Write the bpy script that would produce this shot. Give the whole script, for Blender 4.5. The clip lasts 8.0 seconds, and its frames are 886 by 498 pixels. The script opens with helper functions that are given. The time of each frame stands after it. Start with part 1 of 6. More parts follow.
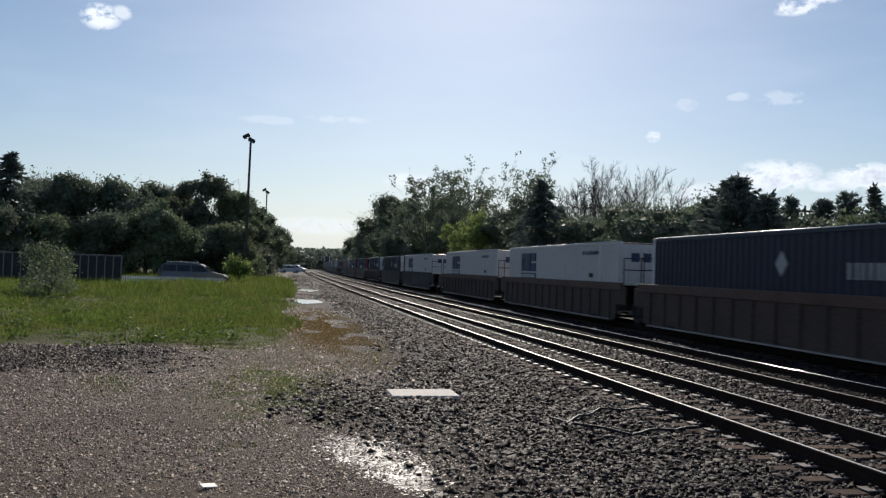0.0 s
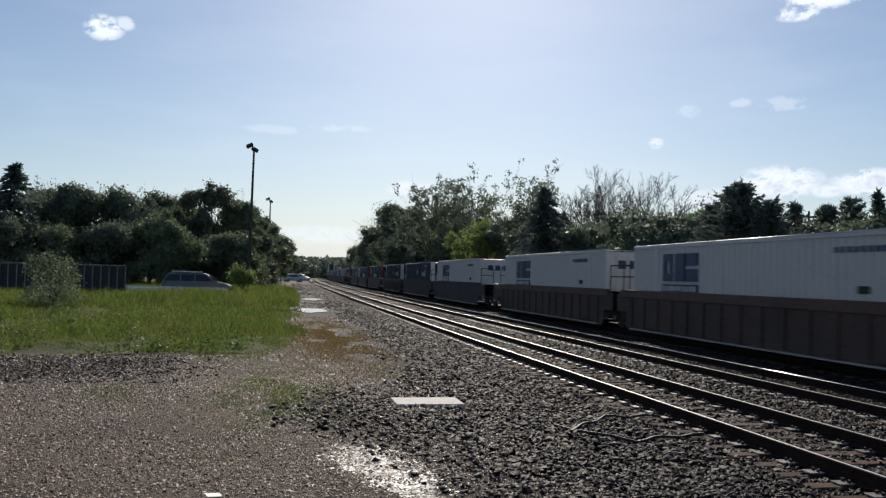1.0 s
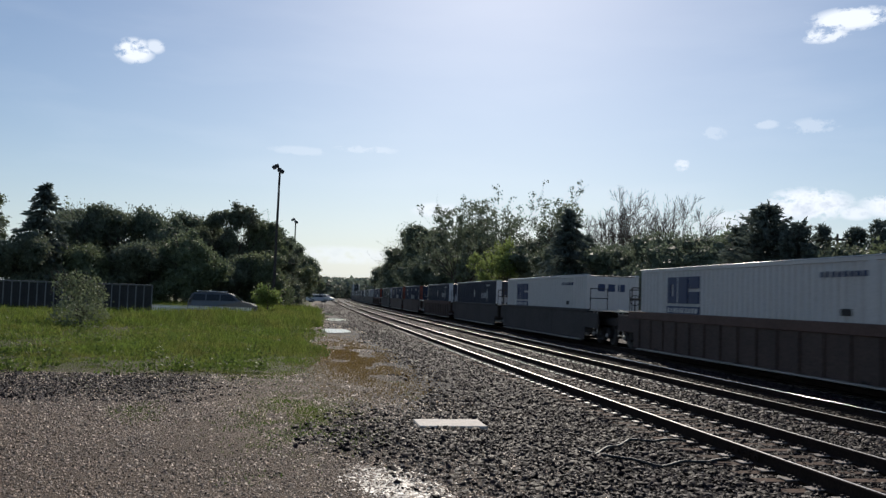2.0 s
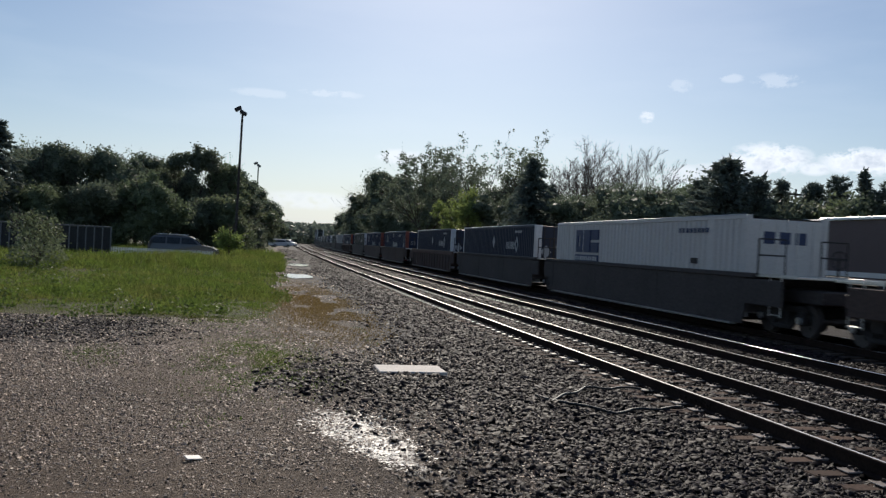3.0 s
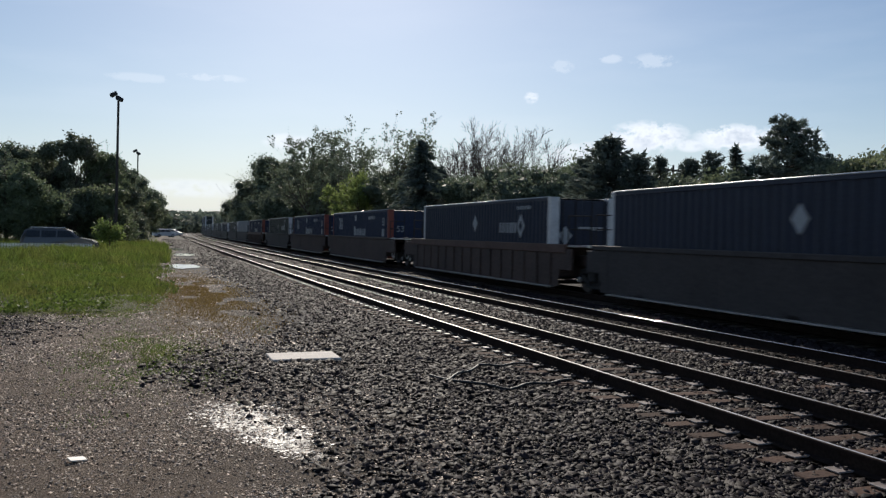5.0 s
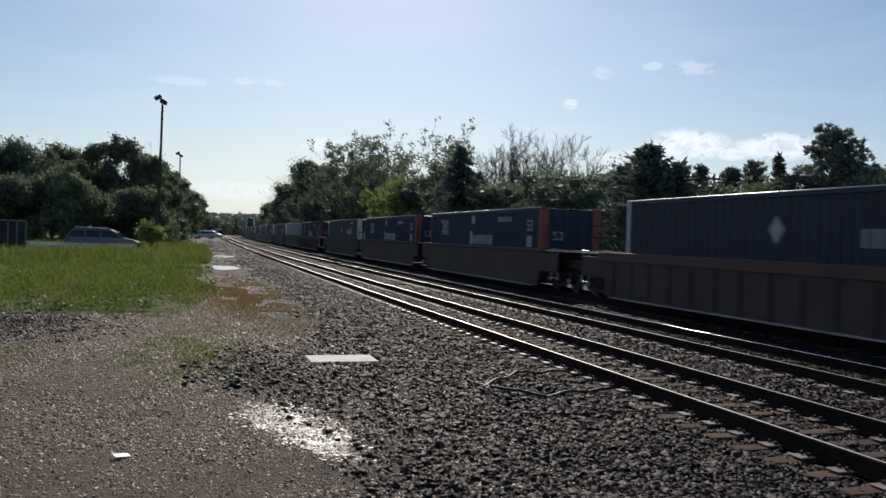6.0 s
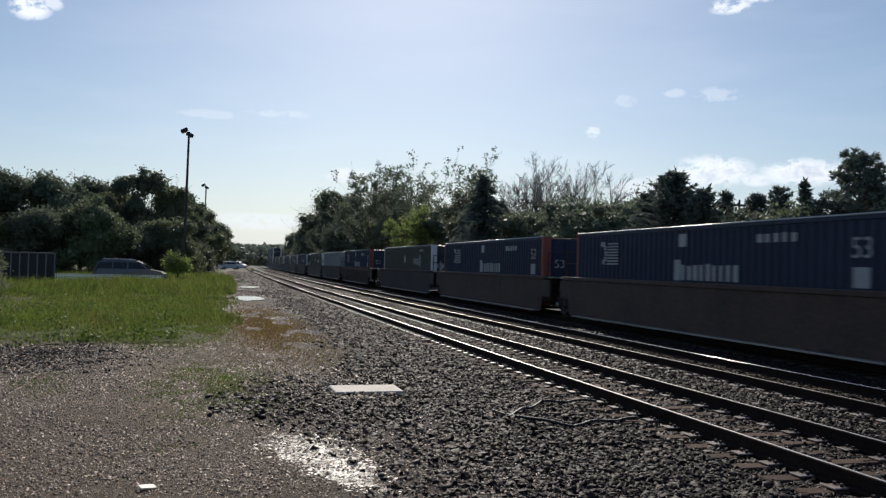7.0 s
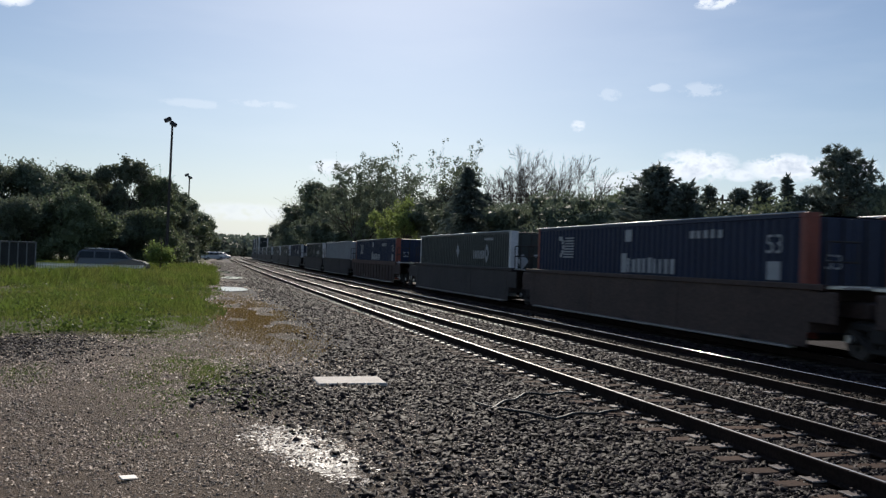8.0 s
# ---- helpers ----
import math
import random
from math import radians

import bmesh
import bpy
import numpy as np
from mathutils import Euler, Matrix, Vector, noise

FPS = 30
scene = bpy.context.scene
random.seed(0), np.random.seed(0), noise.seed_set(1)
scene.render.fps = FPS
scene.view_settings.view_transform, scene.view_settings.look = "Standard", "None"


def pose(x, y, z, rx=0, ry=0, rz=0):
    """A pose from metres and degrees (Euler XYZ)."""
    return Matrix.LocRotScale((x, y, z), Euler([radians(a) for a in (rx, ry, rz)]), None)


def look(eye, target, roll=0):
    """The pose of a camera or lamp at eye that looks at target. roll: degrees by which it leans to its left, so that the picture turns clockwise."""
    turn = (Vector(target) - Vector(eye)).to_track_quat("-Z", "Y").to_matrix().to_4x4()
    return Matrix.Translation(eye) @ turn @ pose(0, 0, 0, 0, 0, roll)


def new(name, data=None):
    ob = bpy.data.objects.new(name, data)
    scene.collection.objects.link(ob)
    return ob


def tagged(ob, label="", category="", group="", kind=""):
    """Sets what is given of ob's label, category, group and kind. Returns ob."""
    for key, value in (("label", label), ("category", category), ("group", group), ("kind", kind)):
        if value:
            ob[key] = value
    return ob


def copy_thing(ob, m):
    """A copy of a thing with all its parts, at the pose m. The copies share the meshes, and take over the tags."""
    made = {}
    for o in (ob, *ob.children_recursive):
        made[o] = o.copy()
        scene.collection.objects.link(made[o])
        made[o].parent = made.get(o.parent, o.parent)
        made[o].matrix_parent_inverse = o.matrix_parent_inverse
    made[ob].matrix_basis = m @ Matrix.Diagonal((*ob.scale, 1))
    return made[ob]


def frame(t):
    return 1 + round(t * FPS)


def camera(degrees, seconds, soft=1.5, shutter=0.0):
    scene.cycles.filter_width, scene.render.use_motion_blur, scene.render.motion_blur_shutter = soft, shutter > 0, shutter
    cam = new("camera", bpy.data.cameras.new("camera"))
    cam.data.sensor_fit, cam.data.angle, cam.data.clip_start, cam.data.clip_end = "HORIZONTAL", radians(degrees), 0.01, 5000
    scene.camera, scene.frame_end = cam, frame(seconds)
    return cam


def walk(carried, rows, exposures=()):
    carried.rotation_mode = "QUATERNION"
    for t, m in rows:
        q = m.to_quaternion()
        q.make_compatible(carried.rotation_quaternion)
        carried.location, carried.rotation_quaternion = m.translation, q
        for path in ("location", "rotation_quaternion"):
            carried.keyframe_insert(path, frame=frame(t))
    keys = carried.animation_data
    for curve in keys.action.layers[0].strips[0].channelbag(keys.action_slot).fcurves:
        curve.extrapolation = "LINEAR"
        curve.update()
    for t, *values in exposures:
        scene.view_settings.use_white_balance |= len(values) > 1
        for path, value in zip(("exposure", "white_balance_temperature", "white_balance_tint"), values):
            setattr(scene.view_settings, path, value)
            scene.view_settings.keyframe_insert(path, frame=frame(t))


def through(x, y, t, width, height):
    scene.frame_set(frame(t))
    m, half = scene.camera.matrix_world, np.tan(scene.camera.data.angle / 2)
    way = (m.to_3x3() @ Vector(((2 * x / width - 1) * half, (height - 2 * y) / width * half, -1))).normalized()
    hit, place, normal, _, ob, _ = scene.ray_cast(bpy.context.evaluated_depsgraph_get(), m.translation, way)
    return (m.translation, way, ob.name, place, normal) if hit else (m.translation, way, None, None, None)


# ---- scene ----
R_TURN = 7500.0          # radius of the tracks' gentle bend to the right
RAIL_TOP = 0.06
TIE_TOP = -0.125
EYE_Z = 1.96
EXPOSURE, KELVIN = -0.42, 6050

cam = camera(54.35, 8.0, soft=1.3, shutter=0.35)
CAMERA_ROWS = [  # seconds, x, yaw, pitch, roll
    (0.0, -0.02, -11.343, 1.367, -1.906), (0.5, -0.02, -11.46, 1.787, -1.722), (1.0, -0.02, -11.096, 1.888, -1.552),
    (1.5, -0.02, -10.259, 2.549, -1.336), (1.7, -0.015, -9.474, 3.68, -1.529), (2.3, 0.0, -9.9, 2.4, -2.4),
    (2.8, 0.005, -11.29, 0.71, -2.8), (3.0, 0.01, -11.939, -0.137, -2.903), (3.5, 0.03, -13.696, 0.14, -2.506),
    (4.0, 0.04, -15.324, 0.26, -1.601), (4.5, 0.055, -18.318, -0.508, -0.698), (4.7, 0.05, -19.174, -0.797, -0.679),
    (5.3, 0.01, -18.75, -1.15, -1.5), (5.8, -0.01, -17.6, -1.3, -1.95), (6.0, -0.015, -16.702, -0.726, -1.923), (6.5, -0.02, -14.938, 0.376, -1.142), (7.0, -0.015, -15.129, 1.151, -1.476),
    (7.5, -0.015, -15.72, 1.085, -1.69), (8.0, -0.015, -16.177, 0.665, -1.921)]
walk(cam, [(t, pose(x, 0, EYE_Z, 90 + p, r, yaw)) for t, x, yaw, p, r in CAMERA_ROWS],
     exposures=[(0.0, EXPOSURE, KELVIN, 10), (8.0, EXPOSURE, KELVIN, 10)])

# ---- light ----
SUN_AZ, SUN_EL = 13.0, 31.0      # degrees right of +Y, and above the horizon
sun_dir = Vector((math.sin(radians(SUN_AZ)) * math.cos(radians(SUN_EL)), math.cos(radians(SUN_AZ)) * math.cos(radians(SUN_EL)), math.sin(radians(SUN_EL))))
sun = new("sun", bpy.data.lights.new("sun", "SUN"))
sun.data.energy, sun.data.angle, sun.data.color = 5.0, radians(0.6), (1.0, 0.87, 0.70)
sun.matrix_world = look(sun_dir * 100, (0, 0, 0))

world = bpy.data.worlds.new("sky")
scene.world = world
world.use_nodes = True


def sky_nodes():
    nt = world.node_tree
    nt.nodes.clear()
    N, L = nt.nodes.new, nt.links.new
    sky = N("ShaderNodeTexSky")
    sky.sky_type, sky.sun_disc = "NISHITA", False
    sky.sun_elevation, sky.sun_rotation = radians(SUN_EL), radians(SUN_AZ)
    sky.altitude, sky.air_density, sky.dust_density, sky.ozone_density = 100, 1.0, 0.6, 2.4
    tc = N("ShaderNodeTexCoord")
    way = tc.outputs["Generated"]

    def math_node(op, a, b=None, clamp=False):
        m = N("ShaderNodeMath")
        m.operation, m.use_clamp = op, clamp
        for k, v in enumerate((a, b)):
            if v is None:
                continue
            if isinstance(v, (int, float)):
                m.inputs[k].default_value = v
            else:
                L(v, m.inputs[k])
        return m.outputs[0]

    def noise_node(scale, detail, rough, tall):
        n, stretch = N("ShaderNodeTexNoise"), N("ShaderNodeMapping")
        n.inputs["Scale"].default_value, n.inputs["Detail"].default_value, n.inputs["Roughness"].default_value = scale, detail, rough
        stretch.inputs["Scale"].default_value = (1, 1, tall)
        L(way, stretch.inputs["Vector"])
        L(stretch.outputs["Vector"], n.inputs["Vector"])
        return n.outputs["Fac"]

    def dot(axis):
        d = N("ShaderNodeVectorMath")
        d.operation = "DOT_PRODUCT"
        L(way, d.inputs[0])
        d.inputs[1].default_value = axis
        return d.outputs["Value"]

    puff, wisp = noise_node(30.0, 9, 0.62, 1.7), noise_node(5.0, 6, 0.5, 5.0)
    crisp = noise_node(85.0, 7, 0.65, 1.5)
    rough = math_node("ADD", math_node("MULTIPLY", math_node("SUBTRACT", puff, 0.5), 5.0), math_node("MULTIPLY", math_node("SUBTRACT", crisp, 0.5), 3.5))
    total, heart = None, None
    # small fair-weather clouds: azimuth, elevation, half width, half height, weight
    for az, el, w, h, k in CLOUDS:
        a, e = radians(az), radians(el)
        d = Vector((math.sin(a) * math.cos(e), math.cos(a) * math.cos(e), math.sin(e)))
        right = Vector((math.cos(a), -math.sin(a), 0))
        up = right.cross(d)
        off = [math_node("POWER", math_node("ABSOLUTE", dot(axis / radians(size))), 2.0) for axis, size in ((right, w), (up, h))]
        inside = math_node("SUBTRACT", 1.0, math_node("ADD", off[0], off[1]))
        inside = math_node("MULTIPLY", math_node("MAXIMUM", inside, -1.0), math_node("GREATER_THAN", dot(d), 0.3))
        body = math_node("ADD", inside, rough)
        edge = math_node("MULTIPLY", math_node("MULTIPLY", inside, 1.4, True), k)
        one = math_node("MULTIPLY", math_node("MULTIPLY", body, 1.5, True), edge)
        deep = math_node("MULTIPLY", math_node("SUBTRACT", body, 0.75), 0.9 * k if w > 2.0 and el < 8 else 0.0, True)
        total = one if total is None else math_node("MAXIMUM", total, one)
        heart = deep if heart is None else math_node("MAXIMUM", heart, deep)
    veil = N("ShaderNodeMapRange")
    veil.inputs["From Min"].default_value, veil.inputs["From Max"].default_value = 0.48, 0.8
    veil.inputs["To Max"].default_value = 0.10
    L(wisp, veil.inputs["Value"])
    cover = math_node("MAXIMUM", total, veil.outputs["Result"])

    def mixed(fac, a, b):
        x = N("ShaderNodeMix")
        x.data_type = "RGBA"
        L(fac, x.inputs["Factor"])
        for key, v in (("A", a), ("B", b)):
            if isinstance(v, tuple):
                x.inputs[key].default_value = (*v, 1)
            else:
                L(v, x.inputs[key])
        return x.outputs["Result"]

    sep = N("ShaderNodeSeparateXYZ")
    L(way, sep.inputs[0])
    low = math_node("EXPONENT", math_node("MULTIPLY", math_node("MAXIMUM", sep.outputs["Z"], 0.0), -13.0))
    air = mixed(math_node("MULTIPLY", low, 0.85), sky.outputs["Color"], (8.9, 9.9, 10.2))
    cloud = mixed(heart, (13.5, 13.7, 13.9), (9.6, 10.2, 11.0))
    bg, out = N("ShaderNodeBackground"), N("ShaderNodeOutputWorld")
    bg.inputs["Strength"].default_value = SKY
    L(mixed(cover, air, cloud), bg.inputs["Color"])
    L(bg.outputs["Background"], out.inputs["Surface"])


SKY = 0.098
CLOUDS = [(-10.9, 14.6, 1.3, 0.9, 1.0), (-9.7, 15.0, 0.7, 0.5, 0.7), (34.6, 17.3, 2.6, 0.8, 1.0), (33.2, 16.5, 1.6, 0.55, 0.9), (24.8, 9.0, 0.55, 0.5, 0.7), (29.9, 11.4, 0.9, 0.35, 0.35),
          (32.6, 11.2, 1.7, 0.6, 0.3), (26.8, 11.0, 0.9, 0.6, 0.25), (8.9, 5.8, 1.9, 0.6, 0.75), (27.4, 5.3, 2.0, 0.8, 0.7), (29.6, 5.6, 2.4, 0.7, 0.8), (32.3, 6.45, 3.0, 1.15, 1.0),
          (35.0, 5.9, 1.2, 0.5, 0.8), (37.6, 6.3, 2.8, 1.0, 1.0), (40.8, 6.3, 2.2, 0.8, 0.9), (4.1, 9.6, 2.4, 0.35, 0.3), (-0.3, 9.3, 2.4, 0.35, 0.25), (3.0, 2.6, 4.0, 0.7, 0.5), (55.0, 9.0, 6.0, 2.0, 0.9),
          (80.0, 14.0, 7.0, 2.5, 0.9), (-60.0, 12.0, 7.0, 2.5, 0.9), (140.0, 18.0, 9.0, 3.0, 0.9), (-130.0, 25.0, 9.0, 3.0, 0.9)]
sky_nodes()


# ---- materials ----
def material(name, color, rough=0.8, metal=0.0, vary=0.25, grain=40.0, stain=2.0, bump=0.0, dark=None, spec=0.5, per_object=0.0, per_island=0.0):
    """A surface with two scales of variation; dark: the colour of its stains."""
    m = bpy.data.materials.new(name)
    m.use_nodes = True
    nt = m.node_tree
    N, L = nt.nodes.new, nt.links.new
    b = nt.nodes["Principled BSDF"]
    b.inputs["Roughness"].default_value, b.inputs["Metallic"].default_value = rough, metal
    b.inputs["Specular IOR Level"].default_value = spec
    tc = N("ShaderNodeTexCoord")
    n1, n2 = N("ShaderNodeTexNoise"), N("ShaderNodeTexNoise")
    n1.inputs["Scale"].default_value, n1.inputs["Detail"].default_value = grain, 4
    n2.inputs["Scale"].default_value, n2.inputs["Detail"].default_value = stain, 6
    for n in (n1, n2):
        L(tc.outputs["Object"], n.inputs["Vector"])
    dark = dark or tuple(c * 0.45 for c in color)
    ramp = N("ShaderNodeMapRange")
    ramp.inputs["From Min"].default_value, ramp.inputs["From Max"].default_value = 0.38, 0.68
    L(n2.outputs["Fac"], ramp.inputs["Value"])
    mix = N("ShaderNodeMix")
    mix.data_type = "RGBA"
    mix.inputs["A"].default_value, mix.inputs["B"].default_value = (*color, 1), (*dark, 1)
    scale = N("ShaderNodeMath")
    scale.operation = "MULTIPLY"
    scale.inputs[1].default_value = vary * 1.6
    L(ramp.outputs["Result"], scale.inputs[0])
    L(scale.outputs[0], mix.inputs["Factor"])
    hsv = N("ShaderNodeHueSaturation")
    L(mix.outputs["Result"], hsv.inputs["Color"])
    val = N("ShaderNodeMapRange")
    val.inputs["From Min"].default_value, val.inputs["From Max"].default_value = 0.3, 0.7
    val.inputs["To Min"].default_value, val.inputs["To Max"].default_value = 1 - vary, 1 + vary
    L(n1.outputs["Fac"], val.inputs["Value"])
    source = val.outputs["Result"]
    for amount, node, socket in ((per_object, "ShaderNodeObjectInfo", "Random"), (per_island, "ShaderNodeNewGeometry", "Random Per Island")):
        if amount:
            info, r, mul = N(node), N("ShaderNodeMapRange"), N("ShaderNodeMath")
            r.inputs["To Min"].default_value, r.inputs["To Max"].default_value = 1 - amount, 1 + amount
            L(info.outputs[socket], r.inputs["Value"])
            mul.operation = "MULTIPLY"
            L(source, mul.inputs[0]), L(r.outputs["Result"], mul.inputs[1])
            source = mul.outputs[0]
    L(source, hsv.inputs["Value"])
    L(hsv.outputs["Color"], b.inputs["Base Color"])
    if bump:
        bm = N("ShaderNodeBump")
        bm.inputs["Strength"].default_value, bm.inputs["Distance"].default_value = 0.6, bump
        L(n1.outputs["Fac"], bm.inputs["Height"])
        L(bm.outputs["Normal"], b.inputs["Normal"])
    return m


def leaf_material(name, color, through=0.35, vary=0.4, rough=0.55, patch=None):
    """Leaves: a share of the light comes through; each leaf has its own tone."""
    m = bpy.data.materials.new(name)
    m.use_nodes = True
    nt = m.node_tree
    N, L = nt.nodes.new, nt.links.new
    b, out = nt.nodes["Principled BSDF"], nt.nodes["Material Output"]
    b.inputs["Roughness"].default_value = rough
    b.inputs["Specular IOR Level"].default_value = 0.12
    geo, r, hsv, hue = N("ShaderNodeNewGeometry"), N("ShaderNodeMapRange"), N("ShaderNodeHueSaturation"), N("ShaderNodeMapRange")
    r.inputs["To Min"].default_value, r.inputs["To Max"].default_value = 1 - vary, 1 + vary
    hue.inputs["To Min"].default_value, hue.inputs["To Max"].default_value = 0.485, 0.515
    L(geo.outputs["Random Per Island"], r.inputs["Value"])
    obj = N("ShaderNodeObjectInfo")
    L(obj.outputs["Random"], hue.inputs["Value"])
    hsv.inputs["Color"].default_value = (*color, 1)
    if patch:             # patches of another tone across the field
        tc, n1, ramp, mixc = N("ShaderNodeTexCoord"), N("ShaderNodeTexNoise"), N("ShaderNodeMapRange"), N("ShaderNodeMix")
        mixc.data_type = "RGBA"
        n1.inputs["Scale"].default_value, n1.inputs["Detail"].default_value = 0.45, 5
        ramp.inputs["From Min"].default_value, ramp.inputs["From Max"].default_value = 0.42, 0.66
        mixc.inputs["A"].default_value, mixc.inputs["B"].default_value = (*color, 1), (*patch, 1)
        L(tc.outputs["Object"], n1.inputs["Vector"])
        L(n1.outputs["Fac"], ramp.inputs["Value"])
        L(ramp.outputs["Result"], mixc.inputs["Factor"])
        L(mixc.outputs["Result"], hsv.inputs["Color"])
    L(r.outputs["Result"], hsv.inputs["Value"])
    L(hue.outputs["Result"], hsv.inputs["Hue"])
    L(hsv.outputs["Color"], b.inputs["Base Color"])
    tr, mix = N("ShaderNodeBsdfTranslucent"), N("ShaderNodeMixShader")
    bright = N("ShaderNodeHueSaturation")
    bright.inputs["Saturation"].default_value, bright.inputs["Value"].default_value = 1.1, 1.5
    L(hsv.outputs["Color"], bright.inputs["Color"])
    L(bright.outputs["Color"], tr.inputs["Color"])
    mix.inputs["Fac"].default_value = through
    L(b.outputs["BSDF"], mix.inputs[1]), L(tr.outputs["BSDF"], mix.inputs[2])
    L(mix.outputs["Shader"], out.inputs["Surface"])
    return m


